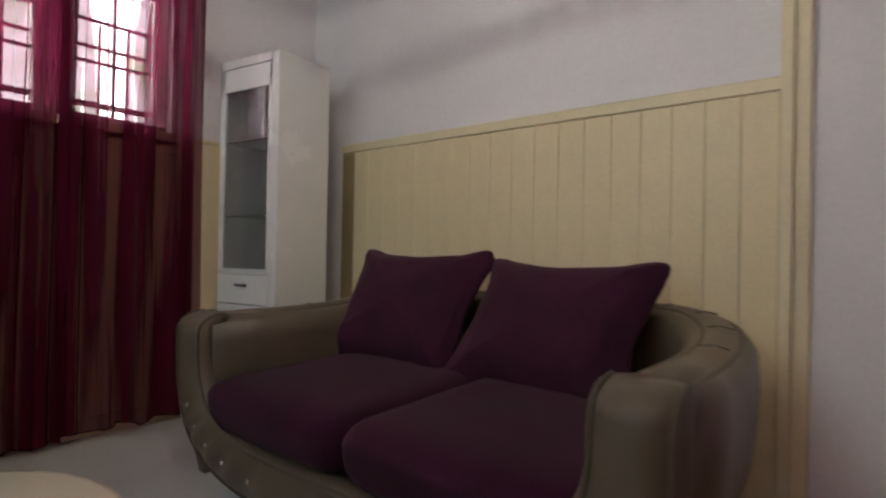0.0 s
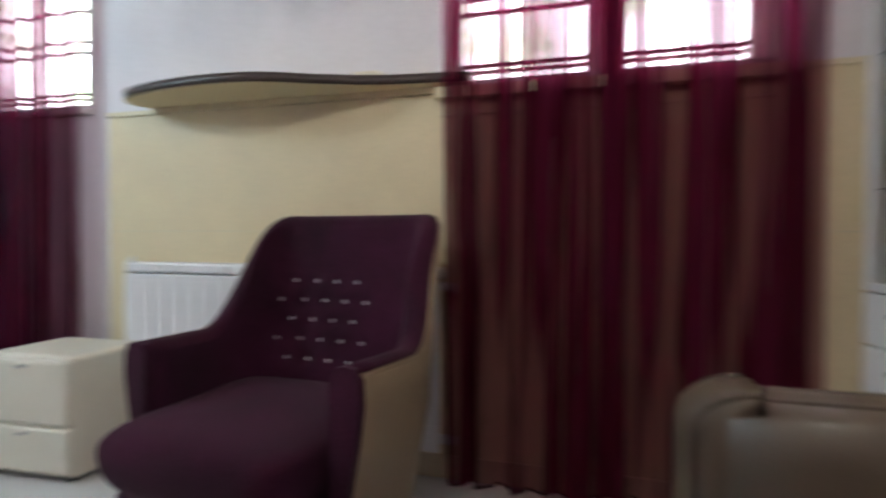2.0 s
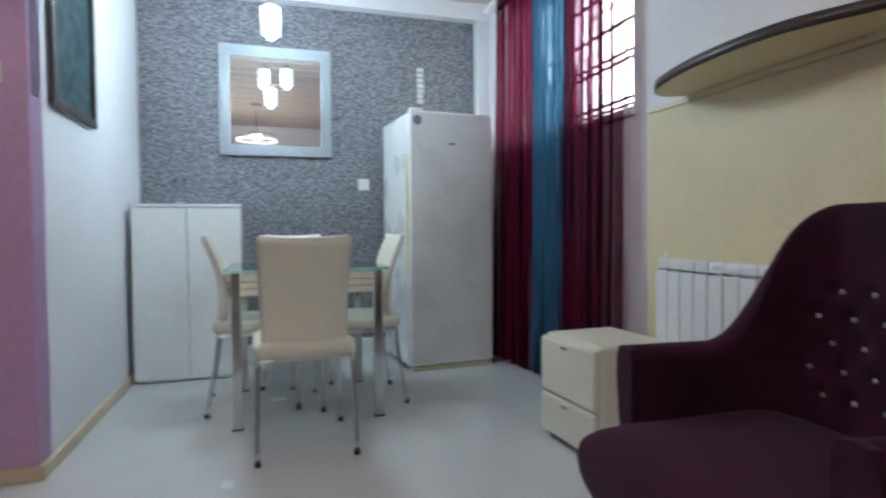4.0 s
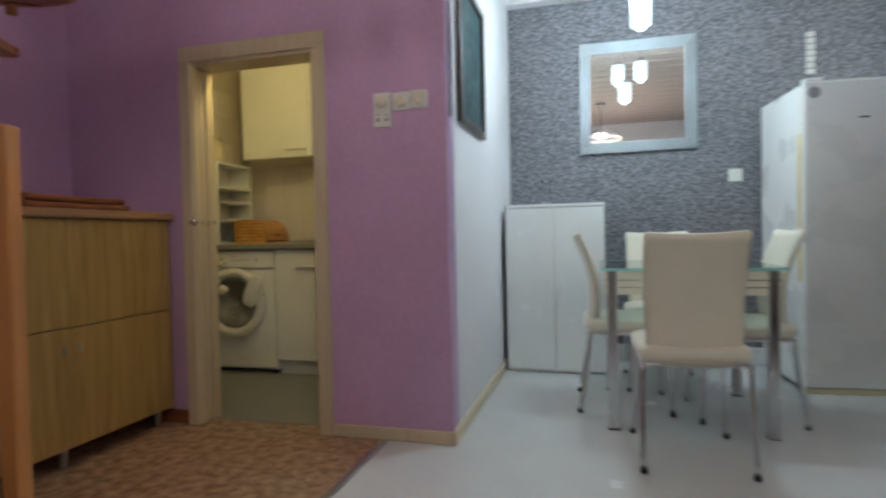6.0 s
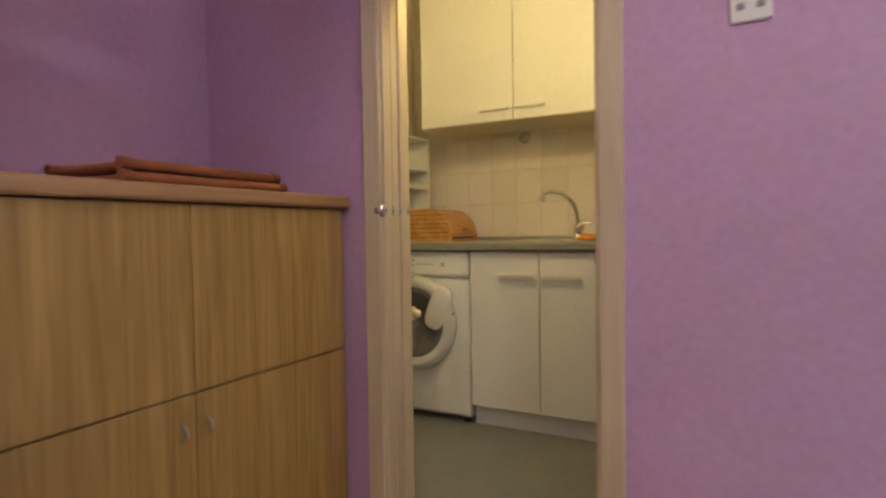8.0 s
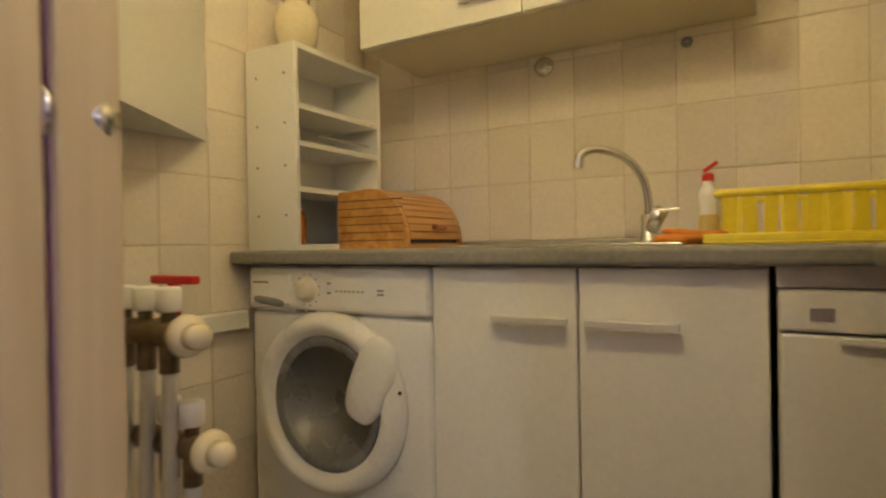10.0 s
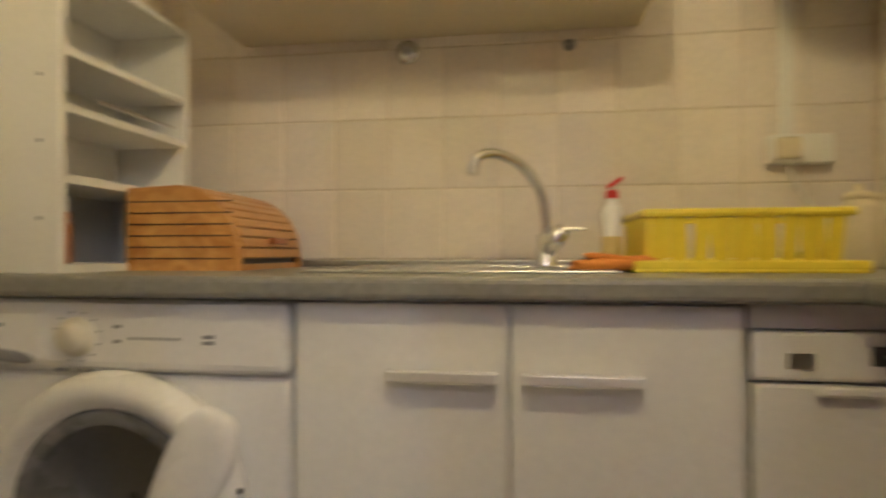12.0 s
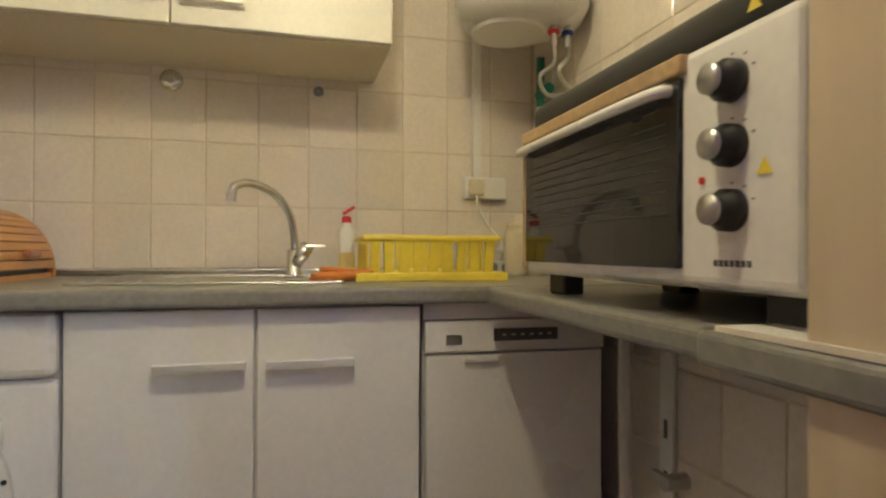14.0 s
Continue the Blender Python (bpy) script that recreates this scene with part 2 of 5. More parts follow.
def part(name, bm, material, parent=None, label="", smooth=False):
    me = bpy.data.meshes.new(name)
    bmesh.ops.recalc_face_normals(bm, faces=bm.faces)
    bm.to_mesh(me)
    bm.free()
    me.materials.append(material)
    if smooth:
        me.shade_smooth()
    ob = new(name, me)
    if parent:
        ob.parent = parent
    if label:
        ob["label"] = label
    return ob


def structure(name, bm, material, label="", smooth=False):
    return tagged(part(name, bm, material, None, "", smooth), label, "", "", "structure")


def box(x0, y0, z0, x1, y1, z1, bevel=0.0, bm=None, seg=2):
    own = bmesh.new()
    bmesh.ops.create_cube(own, size=1.0)
    bmesh.ops.transform(own, matrix=Matrix.LocRotScale(((x0 + x1) / 2, (y0 + y1) / 2, (z0 + z1) / 2), None, (abs(x1 - x0), abs(y1 - y0), abs(z1 - z0))), verts=own.verts)
    if bevel:
        bmesh.ops.bevel(own, geom=own.edges[:], offset=bevel, segments=seg, profile=0.5, affect="EDGES")
    return merge(bm, own)


def merge(bm, own):
    if bm is None:
        return own
    me = bpy.data.meshes.new("tmp")
    own.to_mesh(me)
    bm.from_mesh(me)
    own.free()
    bpy.data.meshes.remove(me)
    return bm


def boxes(rows, bevel=0.0):
    bm = bmesh.new()
    for r in rows:
        box(*r, bevel=bevel, bm=bm)
    return bm


def cyl(p0, p1, r0, r1=None, seg=20, bm=None, bevel=0.0):
    a, b = Vector(p0), Vector(p1)
    own = bmesh.new()
    bmesh.ops.create_cone(own, cap_ends=True, segments=seg, radius1=r0, radius2=r0 if r1 is None else r1, depth=(b - a).length)
    if bevel:
        bmesh.ops.bevel(own, geom=[e for e in own.edges if abs(e.verts[0].co.z - e.verts[1].co.z) < 1e-6], offset=bevel, segments=2, affect="EDGES")
    m = Matrix.Translation((a + b) / 2) @ (b - a).to_track_quat("Z", "Y").to_matrix().to_4x4()
    bmesh.ops.transform(own, matrix=m, verts=own.verts)
    return merge(bm, own)


def ball(at, r, bm=None, seg=16, scale=(1, 1, 1)):
    own = bmesh.new()
    bmesh.ops.create_uvsphere(own, u_segments=seg, v_segments=max(6, seg // 2), radius=r)
    bmesh.ops.transform(own, matrix=Matrix.LocRotScale(at, None, scale), verts=own.verts)
    return merge(bm, own)


def tube(points, r, seg=10, bm=None, closed=False):
    own = bmesh.new()
    pts = [Vector(p) for p in points]
    rings, n = [], len(pts)
    side = None
    for i, p in enumerate(pts):
        a, b = (pts[(i - 1) % n], pts[(i + 1) % n]) if closed else (pts[max(0, i - 1)], pts[min(n - 1, i + 1)])
        d = (b - a).normalized()
        if side is None:
            side = d.orthogonal().normalized()
        side = (side - d * side.dot(d)).normalized()
        up = d.cross(side)
        rings.append([own.verts.new(p + (side * math.cos(k * math.tau / seg) + up * math.sin(k * math.tau / seg)) * r) for k in range(seg)])
    for i in range(n if closed else n - 1):
        a, b = rings[i], rings[(i + 1) % n]
        for k in range(seg):
            own.faces.new((a[k], a[(k + 1) % seg], b[(k + 1) % seg], b[k]))
    if not closed:
        own.faces.new(rings[0]), own.faces.new(rings[-1])
    return merge(bm, own)


def arc(points, steps=8):
    """A smooth line through a few points (Catmull-Rom)."""
    p = [Vector(q) for q in points]
    p = [p[0] * 2 - p[1], *p, p[-1] * 2 - p[-2]]
    out = []
    for i in range(1, len(p) - 2):
        for s in range(steps):
            t = s / steps
            a, b, c, d = p[i - 1:i + 3]
            out.append(0.5 * (2 * b + (c - a) * t + (2 * a - 5 * b + 4 * c - d) * t * t + (3 * b - a - 3 * c + d) * t ** 3))
    return out + [p[-2]]


def lathe(profile, at=(0, 0, 0), axis="Z", seg=32, bm=None):
    own = bmesh.new()
    rows = []
    for r, h in profile:
        rows.append([own.verts.new((r * math.cos(k * math.tau / seg), r * math.sin(k * math.tau / seg), h)) for k in range(seg)])
    for a, b in zip(rows, rows[1:]):
        for k in range(seg):
            own.faces.new((a[k], a[(k + 1) % seg], b[(k + 1) % seg], b[k]))
    own.faces.new(rows[0]), own.faces.new(rows[-1])
    bmesh.ops.remove_doubles(own, verts=own.verts, dist=1e-6)
    turn = {"Z": Matrix.Identity(4), "Y": Matrix.Rotation(radians(-90), 4, "X"), "X": Matrix.Rotation(radians(90), 4, "Y")}[axis]
    bmesh.ops.transform(own, matrix=Matrix.Translation(at) @ turn, verts=own.verts)
    return merge(bm, own)


def cushion(sx, sy, sz, e=0.35, m=None, rough=0.006, seg=40, ears=0.0, seed=0.0):
    """A stuffed cushion: a superellipsoid with slack."""
    bm = bmesh.new()
    bmesh.ops.create_uvsphere(bm, u_segments=seg, v_segments=seg // 2, radius=1.0)
    f = lambda c, p: math.copysign(abs(c) ** p, c)
    for v in bm.verts:
        x, y, z = v.co
        lat = math.asin(max(-1, min(1, z)))
        lon = math.atan2(y, x)
        q = Vector((f(math.cos(lat), e) * f(math.cos(lon), e), f(math.cos(lat), e) * f(math.sin(lon), e), f(math.sin(lat), 0.75)))
        if ears:
            k = 1 + ears * max(0.0, abs(q.x) * abs(q.y) - 0.45)
            q = Vector((q.x * k, q.y * k, q.z * (1 - 0.75 * max(abs(q.x), abs(q.y)) ** 5)))
        w = noise.noise(Vector((q.x * 2 + seed, q.y * 2, q.z * 2 + seed))) * rough * 3 + noise.noise(Vector((q.x * 7 + seed, q.y * 7, q.z))) * rough
        v.co = Vector((q.x * sx / 2, q.y * sy / 2, q.z * sz / 2)) * (1 + w * 2)
    if m is not None:
        bmesh.ops.transform(bm, matrix=m, verts=bm.verts)
    return bm


def sheet(rows, bm=None, thick=0.0):
    """Faces over a grid of points."""
    own = bmesh.new()
    vs = [[own.verts.new(p) for p in row] for row in rows]
    for a, b in zip(vs, vs[1:]):
        for k in range(len(a) - 1):
            own.faces.new((a[k], a[k + 1], b[k + 1], b[k]))
    if thick:
        bmesh.ops.recalc_face_normals(own, faces=own.faces)
        bmesh.ops.solidify(own, geom=own.faces[:], thickness=thick)
    return merge(bm, own)


def prism(outline, z0, z1, bm=None, bevel=0.0):
    own = bmesh.new()
    low, high = [own.verts.new((x, y, z0)) for x, y in outline], [own.verts.new((x, y, z1)) for x, y in outline]
    own.faces.new(low[::-1]), own.faces.new(high)
    for i in range(len(low)):
        j = (i + 1) % len(low)
        own.faces.new((low[i], low[j], high[j], high[i]))
    if bevel:
        bmesh.ops.bevel(own, geom=[e for e in own.edges if abs(e.verts[0].co.z - e.verts[1].co.z) < 1e-6], offset=bevel, segments=2, affect="EDGES")
    return merge(bm, own)


# ---- the large structure ----
WX, SY, GY, PY, CX, H = -2.74, 2.77, -2.92, -1.085, -0.212, 2.72   # window wall, sofa wall, grey wall, purple wall, corner, ceiling
KX0, KX1, KY0, KY1 = 0.04, 1.91, -2.68, -1.205                     # kitchen inside
structure("floor", box(-3.1, -3.1, -0.1, 0.10, 3.0, 0.0), FLOOR_WHITE, "pale smooth floor of the living and dining area")
structure("floor_hall", box(0.10, KY1 + 0.03, -0.1, 2.2, 3.0, 0.002), FLOOR_HALL, "brown mottled vinyl floor of the stair hall")
structure("floor_kitchen", box(-0.1, -2.9, -0.1, 2.1, KY1 + 0.03, 0.004), FLOOR_KITCHEN, "grey vinyl kitchen floor")
cb = boxes([(-2.9, -2.95, H, 2.1, 2.95, H + 0.1)])
for i in range(24):
    box(-2.74, -2.9 + i * 0.24, H - 0.018, 2.0, -2.9 + i * 0.24 + 0.20, H, bm=cb)
structure("ceiling", cb, CEIL, "pale boarded ceiling")
structure("ceiling_kitchen", box(KX0 - 0.1, KY0 - 0.1, 2.50, KX1 + 0.1, KY1 + 0.01, 2.56), CEIL_KITCHEN)

# window wall with two openings
W1, W2 = (0.74, 1.86, 1.47, 2.45), (-2.64, -0.98, 1.50, 2.45)
ww = boxes([(WX - 0.34, -3.1, 0, WX, W2[0], H), (WX - 0.34, W2[1], 0, WX, W1[0], H), (WX - 0.34, W1[1], 0, WX, 3.0, H),
            (WX - 0.34, W2[0], 0, WX, W2[1], W2[2]), (WX - 0.34, W2[0], W2[3], WX, W2[1], H),
            (WX - 0.34, W1[0], 0, WX, W1[1], W1[2]), (WX - 0.34, W1[0], W1[3], WX, W1[1], H)])
structure("wall_west", ww, WHITE_WALL, "white plastered window wall")
structure("wall_north", box(WX, SY, 0, 2.1, SY + 0.15, H), WHITE_WALL, "white wall behind the sofa")
structure("wall_grey", box(WX, GY - 0.15, 0, CX + 0.12, GY, H), WHITE_WALL)
structure("wallpaper", box(-2.635, GY, 0.10, CX - 0.005, GY + 0.006, 2.575), GREYPAPER, "grey mottled wallpaper of the dining wall")
structure("beam", box(WX, GY, 2.575, CX, GY + 0.10, H), WHITE_WALL)
structure("pier", box(WX, GY, 0, -2.635, GY + 0.09, 2.575), WHITE_WALL)
structure("wall_dining_side", box(CX, GY, 0, CX + 0.09, PY - 0.012, H), WHITE_WALL, "white side wall of the dining recess")
DX0, DX1, DZ = 0.422, 1.084, 1.795
structure("wall_purple", boxes([(CX, PY - 0.12, 0, DX0, PY, H), (DX0, PY - 0.12, DZ, DX1, PY, H), (DX1, PY - 0.035, 0, 1.97, PY, H), (DX1, PY - 0.12, 0, 1.97, PY - 0.085, H)]),
          PURPLE, "purple painted wall with the kitchen doorway")
structure("wall_purple_side", box(1.86, PY, 0, 1.98, 2.9, H), PURPLE, "purple painted side wall of the stair hall")
structure("wall_kitchen_south", box(KX0 - 0.2, KY0 - 0.12, 0, KX1 + 0.12, KY0 - 0.0045, 2.56), GROUT)
structure("wall_kitchen_west", box(KX0 - 0.11, KY0 - 0.05, 0, KX0 - 0.0045, KY1, 2.56), GROUT)
structure("wall_kitchen_east", box(KX1 + 0.0045, KY0 - 0.05, 0, KX1 + 0.12, KY1, 2.56), GROUT)
structure("pier_kitchen", box(KX0 - 0.01, -1.345, 0, 0.255, KY1 + 0.002, 2.5), mat("cream_plaster", (0.66, 0.58, 0.46), 0.7, vary=0.08, bump=0.2, bscale=40), "cream plastered pier beside the worktop")
structure("wall_kitchen_north", boxes([(0.25, KY1 - 0.012, 0, DX0, KY1 - 0.001, 2.5), (DX1, KY1 - 0.012, 0, KX1, KY1 - 0.001, 2.5), (DX0, KY1 - 0.012, DZ, DX1, KY1 - 0.001, 2.5)]), CEIL_KITCHEN)

# panelling, rails and skirtings
structure("panel_window_wall", boxes([(WX, -0.845, 0.09, WX + 0.012, 2.77 - 0.02, 1.455)]), PANEL, "cream panel below shelf height on the window wall")
structure("panel_rail", boxes([(WX, -0.845, 1.455, WX + 0.02, 0.735, 1.475), (WX, 1.87, 1.455, WX + 0.02, 2.75, 1.475), (WX, 0.735, 1.37, WX + 0.02, 1.87, 1.385), (WX, 0.735, 1.43, WX + 0.06, 1.87, 1.468),
                              (WX + 0.012, -0.845, 0.935, WX + 0.015, 2.75, 0.942)]), CREAM_TRIM)
structure("dado_rail", box(WX + 0.3, SY - 0.03, 1.475, -0.125, SY, 1.525, 0.006), CREAM_TRIM, "cream dado rail above the boarding")
structure("post", boxes([(-0.125, SY - 0.05, 0, -0.085, SY, H), (-0.085, SY - 0.03, 0, -0.035, SY, H)], 0.004), CREAM_TRIM, "cream vertical trim at the end of the boarding")
# Backing in a darker panel tone, which paints the shade between the planks.
structure("panel_backing", box(WX + 0.3, SY - 0.012, 0.02, -0.125, SY, 1.475), mat("panel_shadow_gap", (0.30, 0.24, 0.14), 0.7))
structure("baseboard", boxes([(WX, 0.0 - 0.845, 0, WX + 0.02, 2.74, 0.09), (CX - 0.02, GY + 0.09, 0, CX, PY - 0.01, 0.055), (CX - 0.02, PY, 0, DX0 - 0.07, PY + 0.02, 0.055)], 0.004), OAKTRIM, "pale wooden skirting board")
structure("baseboard_white", box(-2.63, GY + 0.006, 0, CX - 0.01, GY + 0.03, 0.12, 0.004), WHITE_LAC)
structure("baseboard_hall", box(1.125, PY, 0, 1.86, PY + 0.018, 0.07, 0.004), REDWOOD, "red-brown wooden skirting in the hall")
structure("threshold", box(0.085, PY + 0.03, 0.0, 0.115, 2.7, 0.006, 0.002), STEEL)

# door casing and sliding leaf
casing = boxes([(DX0 - 0.062, PY, 0, DX0, PY + 0.022, DZ), (DX1, PY, 0, DX1 + 0.062, PY + 0.022, DZ), (DX0 - 0.062, PY, DZ, DX1 + 0.062, PY + 0.022, DZ + 0.075)], 0.005)
for r in [(DX0 - 0.002, PY - 0.14, 0, DX0 + 0.010, PY + 0.008, DZ), (DX1 - 0.010, PY - 0.034, 0, DX1 + 0.002, PY + 0.008, DZ), (DX1 - 0.010, PY - 0.14, 0, DX1 + 0.002, PY - 0.086, DZ), (DX0, PY - 0.14, DZ - 0.016, DX1, PY + 0.008, DZ + 0.002)]:
    box(*r, bevel=0.003, bm=casing)
structure("door_1", casing, OAKTRIM, "pale wood door casing of the kitchen doorway")
leaf = thing("sliding_door", "pale wooden sliding door pushed into its wall pocket", "door", (1.078, PY - 0.06, 0))
part("leaf", box(0, -0.018, 0.008, 0.70, 0.018, DZ - 0.02, 0.003), OAKTRIM, leaf)
for s in (1, -1):
    part("knob", lathe([(r, h * s) for r, h in ((0.0, 0), (0.024, 0.0), (0.024, 0.006), (0.010, 0.008), (0.010, 0.03), (0.022, 0.036), (0.027, 0.05), (0.022, 0.062), (0.0, 0.066))],
                       (0.018, 0.018 * s, 1.012), "Y", 20), CHROME, leaf, "round chrome knob", True)


# ---- windows and the view outside ----
def window(name, y0, y1, z0, z1, mullions, x=WX - 0.09):
    win = tagged(new(name), "white framed casement window with an iron grille outside", "window", "", "structure")
    fr = boxes([(x - 0.03, y0, z0, x + 0.03, y0 + 0.06, z1), (x - 0.03, y1 - 0.06, z0, x + 0.03, y1, z1), (x - 0.03, y0, z0, x + 0.03, y1, z0 + 0.05), (x - 0.03, y0, z1 - 0.05, x + 0.03, y1, z1)], 0.006)
    for m0, m1 in mullions:
        box(x - 0.035, m0, z0 + 0.02, x + 0.035, m1, z1 - 0.02, 0.006, fr)
    part("window_frame", fr, WINDOWFRAME, win)
    part("window_sill", box(WX - 0.34, y0 - 0.02, z0 - 0.02, WX + 0.03, y1 + 0.02, z0 + 0.006, 0.005), WINDOWFRAME, win)
    edges = [y0 + 0.05] + [v for m in mullions for v in m] + [y1 - 0.05]
    for a, b in zip(edges[::2], edges[1::2]):
        p = part("pane", box(x - 0.004, a, z0 + 0.04, x + 0.002, b, z1 - 0.04), GLASS, win)
        p.visible_shadow = False
        part("sash_bar", boxes([(x - 0.012, a, z0 + 0.10 + q * 0.2, x + 0.012, b, z0 + 0.112 + q * 0.2) for q in range(5)] + [(x - 0.012, (a + b) / 2 - 0.006, z0 + 0.05, x + 0.012, (a + b) / 2 + 0.006, z1 - 0.05)]), IRON, win)
    part("grille", boxes([(x - 0.16, y0 + 0.04 + q * 0.135, z0, x - 0.145, y0 + 0.053 + q * 0.135, z1) for q in range(int((y1 - y0) / 0.135))] + [(x - 0.165, y0, z0 + 0.3 * q + 0.12, x - 0.15, y1, z0 + 0.3 * q + 0.135) for q in range(3)]), IRON, win)
    return win


window("window_1", W1[0], W1[1], W1[2], W1[3], [(1.27, 1.41)])
window("window_2", W2[0], W2[1], W2[2], W2[3], [(-1.88, -1.75)])
bd = two("bright_garden_backdrop", (0.22, 0.42, 0.10), (1.0, 1.0, 1.0), 2.6, 0.36, 0.52)
bn = bd.node_tree
bn.nodes["Principled BSDF"].inputs["Emission Strength"].default_value = 11.0
src = bn.nodes["Principled BSDF"].inputs["Base Color"].links[0].from_socket
bn.links.new(src, bn.nodes["Principled BSDF"].inputs["Emission Color"])
structure("backdrop", box(-5.6, -6, -1, -5.5, 6, 5), bd)


# ---- curtains ----
def curtain(y0, y1, z0, z1, material, label, folds, x=WX + 0.085, amp=0.042, seed=0.0, gather=0.0):
    rows = []
    ny, nz = int((y1 - y0) * 130), 26
    for i in range(nz + 1):
        z, row = z0 + (z1 - z0) * i / nz, []
        low = 1 - i / nz
        for j in range(ny + 1):
            u = j / ny
            ph = u * folds * math.tau + 0.9 * noise.noise(Vector((u * 5 + seed, low * 0.8, 0)))
            a = amp * (0.7 + 0.5 * noise.noise(Vector((u * 9, seed, low)))) * (0.75 + 0.45 * low)
            mid = (y0 + y1) / 2
            yy = mid + (y0 - mid + (y1 - y0) * u) * (1 + gather * (low - 0.5)) + 0.012 * math.sin(ph * 2 + 1) + 0.02 * low * noise.noise(Vector((u * 6, 3 + seed, 0)))
            zz = z + (0.02 * noise.noise(Vector((u * 8, seed, 5))) * low if i == 0 else 0)
            row.append((x + a * math.sin(ph) + 0.02 * low * low, yy, zz))
        rows.append(row)
    c = thing("curtain", label, "curtain", (0, 0, 0), 0, "curtains")
    part("fabric", sheet(rows), material, c, "", True)
    part("hem", tube([(p[0], p[1], p[2]) for p in rows[0]], 0.004, 6), material, c)
    part("heading", boxes([(x - 0.02, y0, z1 - 0.01, x + 0.02, y1, z1 + 0.06)], 0.006), material, c)
    return c


curtain(0.77, 1.37, 0.03, 2.52, CUR_RED, "sheer burgundy voile curtain hanging to the floor", 5, seed=1, gather=-0.16)
curtain(1.33, 1.98, 0.05, 2.52, CUR_RED, "sheer burgundy voile curtain hanging to the floor", 4, seed=4)
curtain(-2.44, -1.86, 0.04, 2.52, CUR_RED, "sheer burgundy voile curtain beside the fridge", 6, seed=7)
curtain(-1.88, -1.42, 0.05, 2.52, CUR_BLUE, "sheer blue voile curtain hanging to the floor", 5, x=WX + 0.085, seed=9)
curtain(-1.46, -0.94, 0.04, 2.52, CUR_RED, "sheer burgundy voile curtain hanging to the floor", 6, seed=12)
for y0, y1 in ((0.66, 2.02), (-2.72, -0.9)):
    rod = thing("curtain_rail", "slim white ceiling-high curtain rail", "curtain rail", (WX + 0.08, y0, 2.60))
    part("rail", box(-0.02, 0, -0.012, 0.02, y1 - y0, 0.012, 0.004), WHITE_LAC, rod)
    for yy in (0.05, y1 - y0 - 0.05):
        part("bracket", box(-0.08, yy - 0.01, -0.008, -0.02, yy + 0.01, 0.008, 0.002), WHITE_LAC, rod)


# ---- living area ----
def smooth(t):
    t = max(0.0, min(1.0, t))
    return t * t * (3 - 2 * t)


def u_path(w, d, n=60, e=0.42):
    """A U in plan, open to -y: points and outward normals, s from 0 to 1."""
    pts = []
    for i in range(n + 1):
        a = math.pi * (1 - i / n)
        c, s = math.cos(a), math.sin(a)
        pts.append(Vector((math.copysign(abs(c) ** e, c) * w / 2, abs(s) ** e * d, 0)))
    out = []
    for i, p in enumerate(pts):
        t = (pts[min(n, i + 1)] - pts[max(0, i - 1)]).normalized()
        out.append((p, Vector((-t.y, t.x, 0)), i / n))
    return out


def swept(path, section):
    rows = []
    for p, nrm, s in path:
        rows.append([p + nrm * o + Vector((0, 0, z)) for o, z in section(s)])
    return rows


def closed_rows(rows):
    bm = sheet([r + [r[0]] for r in rows])
    bmesh.ops.remove_doubles(bm, verts=bm.verts, dist=1e-5)
    bm.verts.ensure_lookup_table()
    for row in (rows[0], rows[-1]):
        vs = []
        for p in row:
            v = min(bm.verts, key=lambda q: (q.co - p).length_squared)
            if v not in vs:
                vs.append(v)
        bm.faces.new(vs)
    return bm


